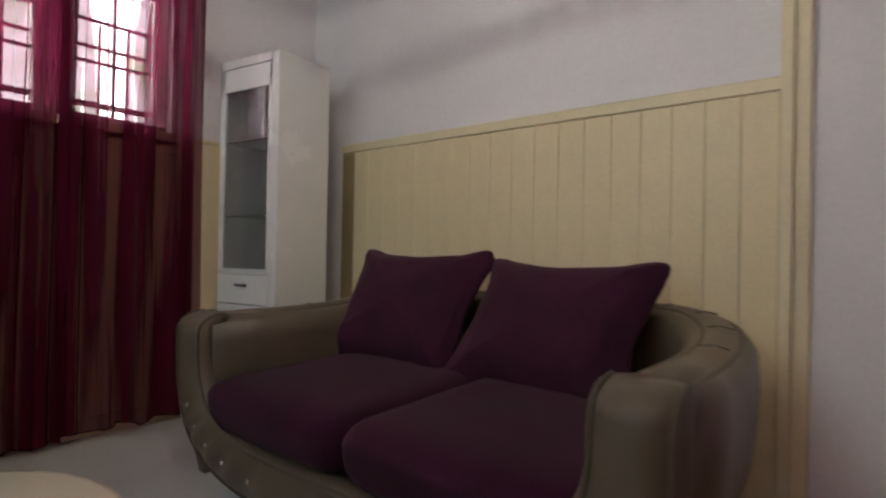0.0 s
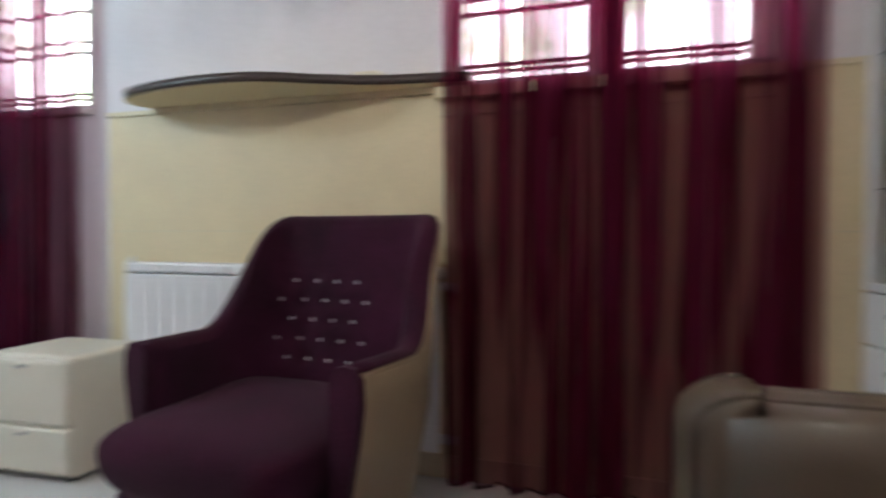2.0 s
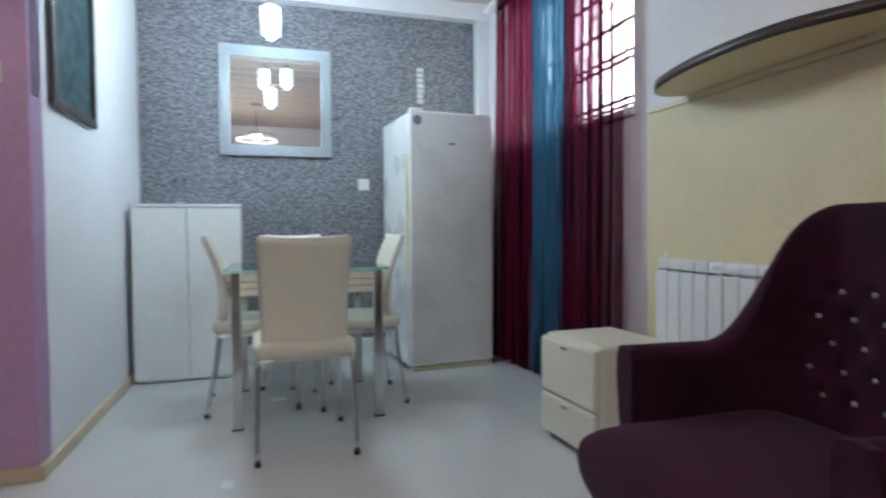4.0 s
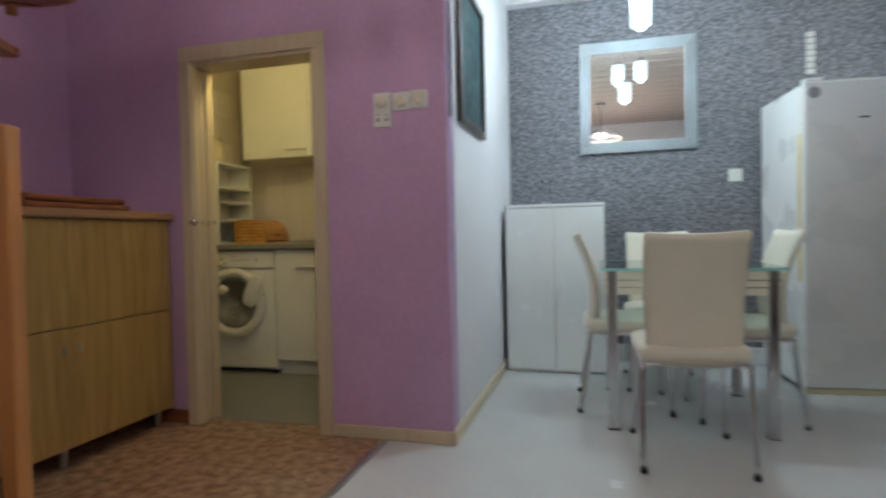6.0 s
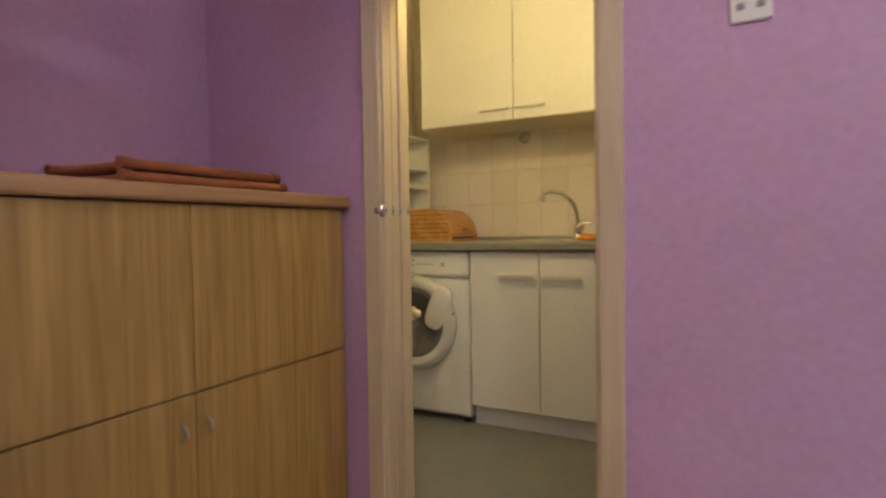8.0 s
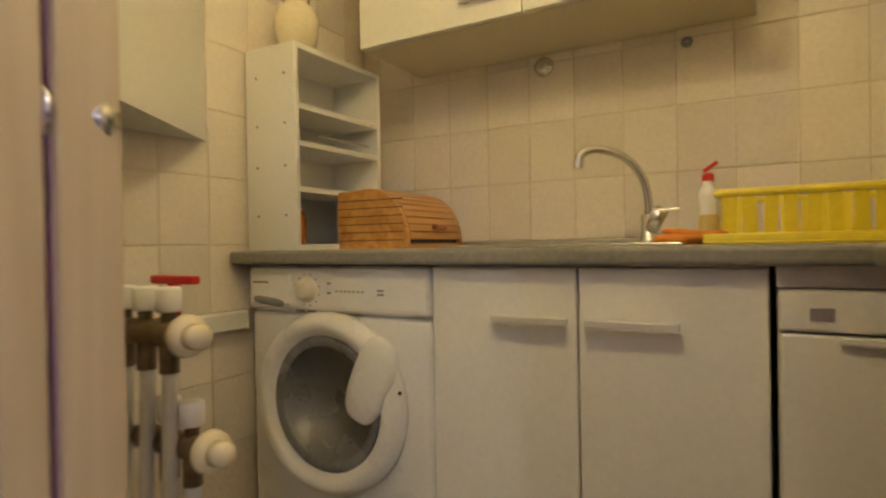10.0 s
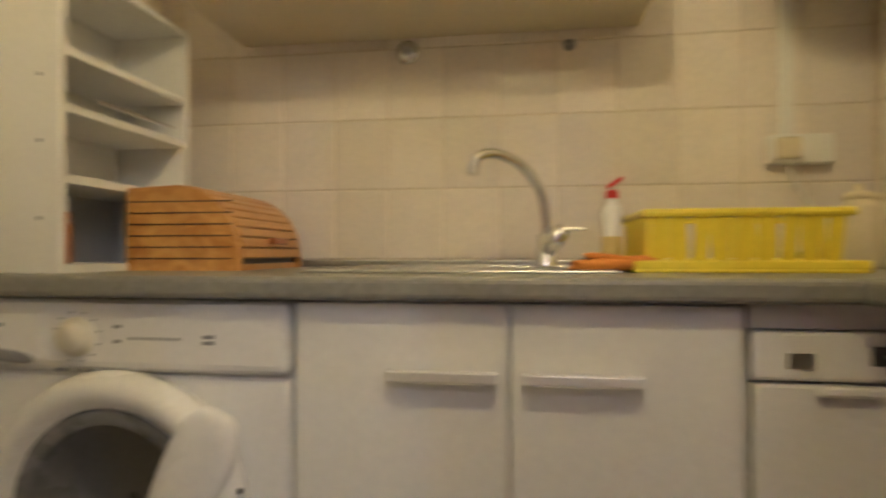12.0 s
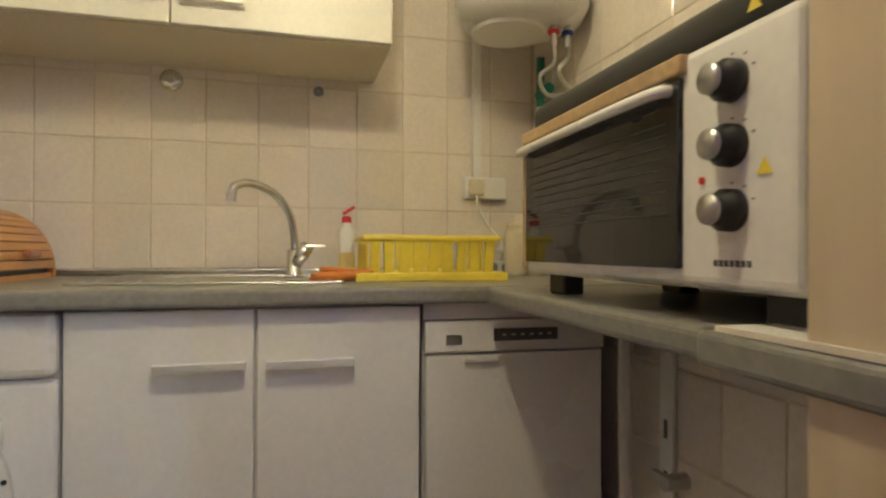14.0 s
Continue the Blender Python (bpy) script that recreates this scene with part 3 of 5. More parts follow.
def sofa():
    s = thing("sofa", "two-seat taupe leatherette sofa with plum cushions and crystal buttons", "sofa", (-1.0, 1.56, 0))
    path = u_path(1.44, 0.96, 72, 0.38)

    def hgt(t):
        return 0.64 + 0.07 * smooth(min(t, 1 - t) / 0.34)

    def sec(t):
        h = hgt(t)
        return [(0.0, 0.20), (0.0, h - 0.10), (0.012, h - 0.035), (0.045, h - 0.006), (0.062, h - 0.012), (0.075, h + 0.004), (0.11, h + 0.008), (0.15, h - 0.002), (0.163, h - 0.02),
                (0.18, h - 0.015), (0.205, h - 0.05), (0.212, h - 0.14), (0.195, 0.34), (0.14, 0.16), (0.09, 0.06), (0.05, 0.06)]
    part("body", closed_rows(swept(path, sec)), TAUPE, s, "", True)
    for k in (4, 8):
        part("piping", tube([p + n * sec(t)[k][0] + Vector((0, 0, sec(t)[k][1] + 0.003)) for p, n, t in path], 0.0075, 6), PIPING, s)
    # rounded tufted frame that runs down the arm fronts and under the seat
    def rim(a, w, low, y):
        c, k = math.cos(a), math.sin(a)
        return Vector((math.copysign(abs(c) ** 0.5, c) * w, y, 0.585 - (0.585 - low) * abs(k) ** 0.62))

    rows = []
    for i in range(85):
        a = math.pi * i / 84
        tuft = 0.012 * abs(math.sin(i * math.pi / 6)) if 9 < i < 75 else 0.012
        pts = [(0.745, 0.235, 0.06), (0.733, 0.245, -0.02), (0.752, 0.225, -0.045), (0.79, 0.185, -0.055 - tuft), (0.835, 0.14, -0.06 - tuft * 1.3), (0.875, 0.10, -0.055 - tuft), (0.905, 0.075, -0.04), (0.928, 0.055, 0.0), (0.912, 0.07, 0.06)]
        rows.append([rim(a, w, low, y) for w, low, y in pts])
    for end in (0, -1):
        src_row, extra = rows[end], []
        for k in range(1, 6):
            q = radians(18 * k)
            extra.append([Vector((p.x, 0.06 + (p.y - 0.06) * math.cos(q), 0.585 + (0.045 + 0.02 * (0.02 - min(p.y, 0.02)) / 0.08) * math.sin(q))) for p in src_row])
        rows = extra[::-1] + rows if end == 0 else rows + extra
    part("front_frame", sheet(rows, thick=0.02), TAUPE, s, "buttoned rounded frame of the arm fronts and base", True)
    for k in (2, 6):
        part("piping", tube([r[k] + Vector((0, -0.004, 0)) for r in rows], 0.007, 6), PIPING, s)
    for i in range(12, 75, 6):
        p = rows[5 + i][4]
        part("button", ball(p + Vector((0, 0.001, 0)), 0.010, None, 10, (1, 0.6, 1)), CRYSTAL, s)
    for i in range(4, 72, 7):
        p, n, t = path[i]
        part("button", ball(p + n * 0.112 + Vector((0, 0, hgt(t) + 0.004)), 0.010, None, 8, (1, 1, 0.5)), CRYSTAL, s)
        part("tuft_seam", tube([p + n * o + Vector((0, 0, hgt(t) + z)) for o, z in ((0.076, 0.006), (0.112, 0.010), (0.15, 0.001))], 0.0025, 5), PIPING, s)
    part("base", prism([(-0.58, 0.08), (0.58, 0.08), (0.58, 0.95), (-0.58, 0.95)], 0.05, 0.31), TAUPE, s)
    for x in (-0.5, 0.5):
        for y in (0.10, 0.88):
            part("leg", cyl((x, y, 0), (x, y, 0.06), 0.022, 0.028, 14), OAKTRIM, s)
    for i, x in enumerate((-0.355, 0.375)):
        part("seat_cushion", cushion(0.735, 0.86, 0.20, 0.20, pose(x, 0.37, 0.345, 2, 0, 0), 0.006, 44, seed=i * 3), PLUM, s, "thick plum seat cushion", True)
    for i, (x, y, tilt, rz) in enumerate(((-0.50, 0.76, 55, 2), (0.205, 0.765, 54, -3))):
        m = pose(x, y, 0.640 - 0.03 * i, tilt, 0, rz)
        part("back_cushion", cushion(0.655, 0.53, 0.22, 0.17, m, 0.011, 64, 0.42, seed=5 + i * 4), PLUM, s, "loose plum back cushion with pointed corners", True)
    return s


sofa()


def armchair():
    s = thing("armchair", "plum tufted armchair with a light taupe leatherette shell", "armchair", (-1.97, 0.345, 0), 82)
    path = [(Vector((p.x * (0.90 + 0.10 * p.y / 0.46) + 0.062, p.y, 0)), n, t) for p, n, t in u_path(0.714, 0.46, 220, 0.45)]

    def top(t):
        return 0.595 + 0.385 * smooth((min(t, 1 - t) - 0.07) / 0.30)

    def lean(z):
        return 0.20 * max(0.0, z - 0.42)

    tufts = []
    for r in range(5):
        for c in range(5 if r % 2 else 4):
            tufts.append(((c - (2 if r % 2 else 1.5)) * 0.085 - 0.03, 0.485 + r * 0.068))

    def pull(x, z, back):
        """How far the padding is drawn in by the buttons and the creases between them."""
        if back < 0.5:
            return 0.0
        near = sorted(math.hypot(x - bx, z - bz) for bx, bz in tufts)
        crease = max(0.0, 1 - abs(near[0] - near[1]) / 0.012) * max(0.0, 1 - near[0] / 0.075)
        return 0.016 * math.exp(-(near[0] / 0.017) ** 2) - 0.004 * crease

    inner, outer = [], []
    for p, n, t in path:
        h, back = top(t), smooth((min(t, 1 - t) - 0.2) / 0.2)
        inner.append([p + n * (o + lean(z) * back) + Vector((0, 0, z)) for o, z in [(pull(p.x, 0.25 + (h - 0.27) * q / 46, back), 0.25 + (h - 0.27) * q / 46) for q in range(47)] + [(0.014, h + 0.006), (0.042, h + 0.014), (0.068, h + 0.008), (0.078, h - 0.010)]])
        outer.append([p + n * (o + lean(z) * back) + Vector((0, 0, z)) for o, z in [(0.078, h - 0.010), (0.085, h - 0.022), (0.088, h - 0.08), (0.075, 0.42), (0.025, 0.14), (-0.015, 0.07)]])
    part("padding", sheet(inner, thick=0.006), PLUM, s, "deep plum padding", True)
    part("shell", sheet(outer, thick=0.006), TAUPE2, s, "light taupe leatherette outer shell", True)
    part("piping", tube([r[0] for r in outer], 0.006, 6), TAUPE2, s)
    for row in (0, -1):
        ring = inner[row] + outer[row]
        bm = bmesh.new()
        bm.faces.new([bm.verts.new(p) for p in ring])
        r = bmesh.ops.extrude_face_region(bm, geom=bm.faces[:])
        bmesh.ops.translate(bm, vec=(0, -0.025, 0), verts=[v for v in r["geom"] if isinstance(v, bmesh.types.BMVert)])
        part("arm_front", bm, PLUM, s, "", False)
    part("seat_cushion", cushion(0.64, 0.64, 0.20, 0.28, pose(0.05, 0.12, 0.338, 2, 0, 0), 0.006, 44, seed=2), PLUM, s, "thick plum seat cushion", True)
    part("base", cushion(0.65, 0.66, 0.20, 0.3, pose(0.05, 0.16, 0.17), 0.0, 32), PLUM, s, "", True)
    for x, z in tufts:
        yy = 0.46 * (max(0.0, 1 - (abs(x - 0.062) / 0.357) ** (1 / 0.45 * 2)) ** (0.45 / 2)) + 0.004 + lean(z)
        part("button", ball((x, yy, z), 0.0075, None, 10, (1, 0.6, 1)), CRYSTAL, s)
    for x in (-0.22, 0.22):
        for y in (-0.10, 0.42):
            part("leg", cyl((x, y, 0), (x * 0.96, y, 0.10), 0.016, 0.022, 12), WENGE, s)
    return s


armchair()

# wavy shelf on the window wall
sh = thing("wall_shelf", "wavy cream wall shelf with a dark brown edge", "shelf", (WX + 0.012, 0.07, 1.480))
front = arc([(0.012, -0.66, 0), (0.10, -0.69, 0), (0.20, -0.60, 0), (0.275, -0.30, 0), (0.27, 0.02, 0), (0.165, 0.27, 0), (0.095, 0.48, 0), (0.055, 0.80, 0)], 8)
part("board", prism([(p.x, p.y) for p in front] + [(0, 0.80), (0, -0.66)], 0.0, 0.034), PANEL, sh)
part("edging", sheet([[(p.x + 0.002, p.y, 0.0) for p in front], [(p.x + 0.002, p.y, 0.036) for p in front]], thick=0.003), WENGE, sh, "dark brown edge band", True)
part("cleat", box(0.0, -0.64, -0.025, 0.018, 0.68, 0.0, 0.003), PANEL, sh)
bx = thing("small_box", "small cream box on the wall shelf", "box", (WX + 0.06, 0.47, 1.516))
part("carton", box(-0.03, -0.05, 0, 0.03, 0.05, 0.022, 0.003), CREAM_LEATHER, bx)
part("lid", box(-0.032, -0.052, 0.016, 0.032, 0.052, 0.025, 0.002), CREAM_LEATHER, bx)

# radiator
rad = thing("radiator", "white sectional radiator on the window wall", "radiator", (WX + 0.06, 0, 0))
RY0, RY1 = -0.66, 0.775
sec0 = None
for i in range(19):
    y = RY0 + (RY1 - RY0) * (i + 0.5) / 19
    bm = box(0.03, -0.035, 0.13, 0.055, 0.035, 0.755, 0.006)
    box(-0.03, -0.012, 0.14, 0.035, 0.012, 0.76, 0.004, bm)
    box(-0.03, -0.037, 0.76, 0.05, 0.037, 0.805, 0.012, bm)
    if sec0 is None:
        sec0 = part("section", bm, RADWHITE, rad)
        sec0.location = (0, y, 0)
    else:
        bm.free()
        o = new("section", sec0.data)
        o.parent, o.location = rad, (0, y, 0)
part("manifold", boxes([(-0.02, RY0 - 0.02, 0.72, 0.02, RY1 + 0.02, 0.75), (-0.02, RY0 - 0.02, 0.15, 0.02, RY1 + 0.02, 0.18)], 0.01), RADWHITE, rad)
part("valve", cyl((0, RY1 + 0.02, 0.73), (0, RY1 + 0.045, 0.73), 0.017, 0.017, 12), RADWHITE, rad)
part("valve", cyl((0, RY1 + 0.02, 0.165), (0, RY1 + 0.045, 0.165), 0.015, 0.015, 12), RADWHITE, rad)
part("pipe", tube([(0, RY0 - 0.03, 0.0), (0, RY0 - 0.03, 0.80), (-0.03, RY0 - 0.03, 0.82)], 0.009, 8), RADWHITE, rad)

# cream bedside cube
cube = thing("drawer_cube", "cream leatherette two-drawer cube standing by the radiator", "bedside cabinet", (-2.43, -0.74, 0), 3)
part("body", box(-0.19, -0.21, 0.012, 0.17, 0.21, 0.47, 0.022, seg=3), CREAM_LEATHER, cube)
for z0, z1 in ((0.03, 0.205), (0.212, 0.455)):
    d = part("drawer", box(0.16, -0.207, z0, 0.195, 0.207, z1, 0.014, seg=3), CREAM_LEATHER, cube)
    part("handle", box(0.195, -0.02, z1 - 0.03, 0.207, 0.02, z1 - 0.018, 0.003), CHROME, d)
for x in (-0.15, 0.14):
    for y in (-0.17, 0.17):
        part("foot", cyl((x, y, 0), (x, y, 0.014), 0.015, 0.015, 10), BLACK, cube)

# coffee table
ct = thing("coffee_table", "round cream gloss coffee table", "coffee table", (-0.965, 0.60, 0))
part("tabletop", lathe([(0, 0.395), (0.325, 0.395), (0.34, 0.402), (0.345, 0.412), (0.34, 0.42), (0.325, 0.424), (0, 0.424)], seg=64), mat("cream_gloss", (0.74, 0.68, 0.54), 0.18, vary=0.03, coat=0.4), ct, "", True)
part("column", lathe([(0, 0.02), (0.10, 0.02), (0.05, 0.08), (0.045, 0.34), (0.09, 0.395), (0, 0.395)], seg=32), CHROME, ct, "", True)
part("base_plate", lathe([(0, 0), (0.22, 0), (0.22, 0.012), (0.10, 0.022), (0, 0.022)], seg=40), CHROME, ct, "", True)


# vitrine
def vitrine():
    x0, x1, y0, y1, h = -2.690, -2.230, 2.10, 2.46, 1.90
    v = thing("display_cabinet", "tall white lacquer display cabinet with a narrow glass door", "cabinet", (x0, y0, 0), 7)
    w, d = x1 - x0, y1 - y0
    part("side_panel", box(0, 0.02, 0, 0.022, d, h, 0.002), WHITE_LAC, v)
    part("side_panel", box(w - 0.05, 0.0, 0, w, d, h, 0.004), WHITE_LAC, v)
    part("back_panel", box(0.022, d - 0.01, 0, w - 0.05, d, h), WHITE_LAC, v)
    part("top", box(0.022, 0.02, h - 0.03, w - 0.05, d, h, 0.002), WHITE_LAC, v)
    part("shelf", box(0.022, 0.02, 0.74, w - 0.05, d - 0.01, 0.76), WHITE_LAC, v)
    part("plinth", box(0.022, 0.03, 0, w - 0.05, d, 0.08), WHITE_LAC, v)
    door = part("door", boxes([(0.0, 0, 0.76, 0.04, 0.02, h - 0.05), (w - 0.075, 0, 0.76, w - 0.052, 0.02, h - 0.05), (0.0, 0, 1.73, w - 0.052, 0.02, h - 0.05), (0.0, 0, 0.76, w - 0.052, 0.02, 0.785)], 0.002), WHITE_LAC, v)
    part("glass", box(0.04, 0.008, 0.785, w - 0.075, 0.013, 1.73), GLASS, door)
    part("cornice", box(0, 0.0, h - 0.045, w - 0.052, 0.02, h, 0.002), WHITE_LAC, v)
    for z0, z1 in ((0.60, 0.755), (0.34, 0.595), (0.085, 0.335)):
        dr = part("drawer", box(0, 0, z0, w - 0.052, 0.02, z1, 0.003), WHITE_LAC, v)
        part("handle", box(w * 0.36, -0.018, z1 - 0.062, w * 0.36 + 0.085, -0.006, z1 - 0.05, 0.002), DARKGREY, dr)
    for z in (1.06, 1.46):
        part("glass_shelf", box(0.024, 0.03, z, w - 0.052, d - 0.02, z + 0.006), GREENGLASS, v)


vitrine()

# ceiling lamp of the living area
cl = thing("ceiling_lamp", "round crystal lamp hanging below the living area ceiling", "ceiling light", (-0.90, 1.08, H - 0.018))
part("canopy", lathe([(0, 0), (0.07, 0), (0.07, -0.02), (0.02, -0.04), (0, -0.04)], seg=32), CHROME, cl, "", True)
part("rod", cyl((0, 0, -0.03), (0, 0, -0.36), 0.007, 0.007, 10), CHROME, cl).visible_shadow = False
# Unseen plate, added below the bulbs to keep their light off the sofa.
part("base_plate", lathe([(0, -0.545), (0.055, -0.545), (0.06, -0.552), (0.055, -0.56), (0, -0.56)], seg=40), CHROME, cl, "", True)
part("hoop", tube([(0.26 * math.cos(k * math.tau / 60), 0.26 * math.sin(k * math.tau / 60), -0.435) for k in range(60)], 0.004, 6, None, True), CHROME, cl, "", True)
for k in range(4):
    a = k * math.tau / 4 + 0.4
    part("arm", tube([(0, 0, -0.36), (0.13 * math.cos(a), 0.13 * math.sin(a), -0.38), (0.26 * math.cos(a), 0.26 * math.sin(a), -0.435)], 0.003, 6), CHROME, cl)
    part("bulb", ball((0.06 * math.cos(a + 0.7), 0.06 * math.sin(a + 0.7), -0.452), 0.026, None, 12, (1, 1, 1.4)), CRYSTAL_ON, cl, "lit bulb", True).visible_shadow = False
# The beads' own glow stands in for bulb light caught in the crystal.
bead0 = part("crystal", ball((0, 0, 0), 0.0105, None, 8, (1, 1, 1.25)), glow("glow_bead", (1.0, 0.92, 0.82), 2.0), cl)
for k in range(66):
    a = k * math.tau / 66
    o = bead0 if k == 0 else new("crystal", bead0.data)
    o.parent, o.location = cl, (0.26 * math.cos(a), 0.26 * math.sin(a), -0.497)


# ---- dining recess ----
def table():
    t = thing("dining_table", "square dining table with a green-edged glass top on metal legs", "table", (-1.235, -1.78, 0))
    part("tabletop", box(-0.385, -0.385, 0.742, 0.385, 0.385, 0.752, 0.002), GREENGLASS, t, "green tinted glass top")
    part("glass_edge", boxes([(-0.387, 0.3855, 0.741, 0.387, 0.3885, 0.753), (-0.387, -0.3885, 0.741, 0.387, -0.3855, 0.753), (-0.3885, -0.3855, 0.741, -0.3855, 0.3855, 0.753), (0.3855, -0.3855, 0.741, 0.3885, 0.3855, 0.753)]), GLASSEDGE, t, "bright green polished glass edge")
    fr = boxes([(-0.37, 0.345, 0.63, 0.37, 0.365, 0.735), (-0.37, -0.365, 0.63, 0.37, -0.345, 0.735), (-0.37, -0.345, 0.63, -0.35, 0.345, 0.735), (0.35, -0.345, 0.63, 0.37, 0.345, 0.735)], 0.003)
    part("apron", fr, CREAM_LEATHER, t, "cream apron with fine lines")
    part("apron_line", boxes([(-0.371, 0.366, 0.663 + q * 0.032, 0.371, 0.3675, 0.666 + q * 0.032) for q in range(2)]), CHROME, t)
    for x in (-1, 1):
        for y in (-1, 1):
            part("leg", box(x * 0.335 - 0.022, y * 0.345 - 0.022, 0, x * 0.335 + 0.022, y * 0.345 + 0.022, 0.742, 0.004), CHROME, t)
            part("foot_cap", box(x * 0.335 - 0.024, y * 0.345 - 0.024, 0, x * 0.335 + 0.024, y * 0.345 + 0.024, 0.006), BLACK, t)


table()


def chair(at, rz):
    """Back towards +y, sitter faces -y."""
    c = thing("dining_chair", "cream leatherette dining chair with a high back on chrome legs", "chair", at, rz, "chairs round the dining table")
    rows = []
    for i in range(17):
        z = 0.405 + 0.495 * i / 16
        wdt = 0.178 + 0.012 * smooth(i / 16)
        y0 = 0.19 + 0.06 * (i / 16) ** 1.5 - 0.045 * math.sin(math.pi * i / 16)
        rows.append([(wdt * u, y0 + 0.03 * (1 - u * u) - 0.0, z + (0.012 * u * u if i == 16 else 0)) for u in [k / 8 for k in range(-8, 9)]])
    bm = sheet(rows, thick=0.028)
    bmesh.ops.bevel(bm, geom=[e for e in bm.edges if e.calc_face_angle(0) > 1.0], offset=0.008, segments=2, affect="EDGES")
    part("backrest", bm, CREAM_LEATHER, c, "", True)
    part("seat", cushion(0.42, 0.44, 0.075, 0.25, pose(0, 0.0, 0.445), 0.003, 32), CREAM_LEATHER, c, "", True)
    part("seat_frame", tube([(-0.19, 0.19, 0.405), (0.19, 0.19, 0.405), (0.18, -0.19, 0.405), (-0.18, -0.19, 0.405)], 0.010, 8, None, True), CHROME, c)
    for x in (-1, 1):
        part("leg", tube(arc([(x * 0.19, 0.19, 0.41), (x * 0.195, 0.205, 0.25), (x * 0.20, 0.245, 0.01)], 5), 0.0105, 8), CHROME, c, "", True)
        part("leg", tube(arc([(x * 0.18, -0.18, 0.41), (x * 0.185, -0.19, 0.22), (x * 0.19, -0.20, 0.01)], 5), 0.0105, 8), CHROME, c, "", True)
        for yy in (0.246, -0.20):
            part("foot_cap", cyl((x * 0.197, yy, 0), (x * 0.197, yy, 0.018), 0.013, 0.013, 10), BLACK, c)
    return c


ch = chair((-1.185, -1.20, 0), 2)
copy_thing(ch, pose(-0.98, -1.86, 0, 0, 0, -88))
copy_thing(ch, pose(-1.50, -1.78, 0, 0, 0, 92))
copy_thing(ch, pose(-1.20, -2.30, 0, 0, 0, 180))


def fridge():
    f = thing("fridge", "tall white fridge with a yellowed door seal", "fridge", (-1.93, -2.21, 0), 5)
    w, d, h = 0.60, 0.62, 1.72
    part("body", box(-w, -d, 0.03, 0, -0.055, h - 0.01, 0.012), WHITE_APP, f)
    part("seal", box(-w + 0.012, -0.056, 0.10, -0.012, -0.042, h - 0.02, 0.003), YELLOWED, f, "yellowed rubber seal")
    dr = part("door", box(-w, -0.043, 0.035, 0, 0, h, 0.014, seg=3), WHITE_APP, f)
    part("hinge_cap", box(-0.10, -0.06, h - 0.002, -0.01, -0.005, h + 0.016, 0.006), WHITE_APP, f)
    part("badge", lathe([(0, 0), (0.032, 0), (0.032, 0.002), (0, 0.003)], (-0.055, 0.0, h - 0.065), "Y", 24), MIDGREY, dr, "round dark blue badge")
    part("badge", box(-0.325, 0.0, h - 0.215, -0.275, 0.003, h - 0.205, 0.001), DARKGREY, dr, "small dark maker's mark")
    part("side_strip", box(-0.006, -0.066, 0.62, 0.003, -0.040, h - 0.28, 0.001), YELLOWED, f)
    part("plinth", box(-w + 0.01, -0.05, 0.0, -0.01, -0.008, 0.03, 0.003), CREAM_TRIM, f)


fridge()

wc = thing("shoe_cabinet", "white two-door cabinet standing against the grey wallpaper", "cabinet", (-0.565, -2.446, 0))
part("body", box(-0.315, -0.45, 0.03, 0.315, -0.02, 1.09, 0.002), WHITE_LAC, wc)
part("top", box(-0.318, -0.455, 1.09, 0.318, 0.004, 1.11, 0.003), WHITE_LAC, wc)
part("plinth", box(-0.31, -0.44, 0, 0.31, -0.03, 0.05), WHITE_LAC, wc)
for s in (-1, 1):
    d = part("door", box(min(s * 0.003, s * 0.315), -0.02, 0.02, max(s * 0.003, s * 0.315), 0, 1.085, 0.003), WHITE_LAC, wc)
    part("handle", tube(arc([(s * 0.055, 0.0, 0.46), (s * 0.055, 0.022, 0.475), (s * 0.055, 0.026, 0.53), (s * 0.055, 0.022, 0.595), (s * 0.055, 0.0, 0.61)], 4), 0.006, 8), HANDLE, d)

vs = thing("glass_vase", "small clear glass vase on the white cabinet", "vase", (-0.50, -2.66, 1.11))
part("vessel", lathe([(0.0, 0), (0.035, 0), (0.038, 0.01), (0.026, 0.06), (0.024, 0.10), (0.036, 0.17), (0.033, 0.17), (0.021, 0.10), (0.022, 0.06), (0.030, 0.016), (0, 0.012)], seg=24), THIN, vs, "", True)
part("foot", lathe([(0, -0.0), (0.036, 0), (0.036, 0.004), (0, 0.004)], seg=24), THIN, vs)

mr = thing("wall_mirror", "square mirror in a wide silver ribbed frame", "mirror", (-1.115, GY + 0.006, 1.868))
part("mirror_glass", box(-0.318, 0.008, -0.318, 0.318, 0.012, 0.318), MIRROR, mr)
part("backing", box(-0.37, 0.0, -0.37, 0.37, 0.008, 0.37), BLACK, mr)
fr = bmesh.new()
for q in range(8):
    a, b = 0.387 - q * 0.0095, 0.387 - (q + 1) * 0.0095 + 0.002
    hh = 0.030 - 0.0015 * q
    for r in [(-a, 0, b, a, hh, a), (-a, 0, -a, a, hh, -b), (-a, 0, -b, -b, hh, b), (b, 0, -b, a, hh, b)]:
        box(*r, bevel=0.0, bm=fr)
part("frame", fr, SILVER, mr)

ol = thing("wall_socket", "white wall socket on the grey wallpaper", "socket", (-1.74, GY + 0.006, 1.285))
part("plate", box(-0.042, 0, -0.042, 0.042, 0.012, 0.042, 0.004), WHITE_LAM, ol)
part("insert", lathe([(0, 0.006), (0.021, 0.006), (0.021, 0.014), (0.018, 0.014), (0.018, 0.007), (0, 0.007)], (0, 0, 0), "Y", 24), CREAM_LEATHER, ol)

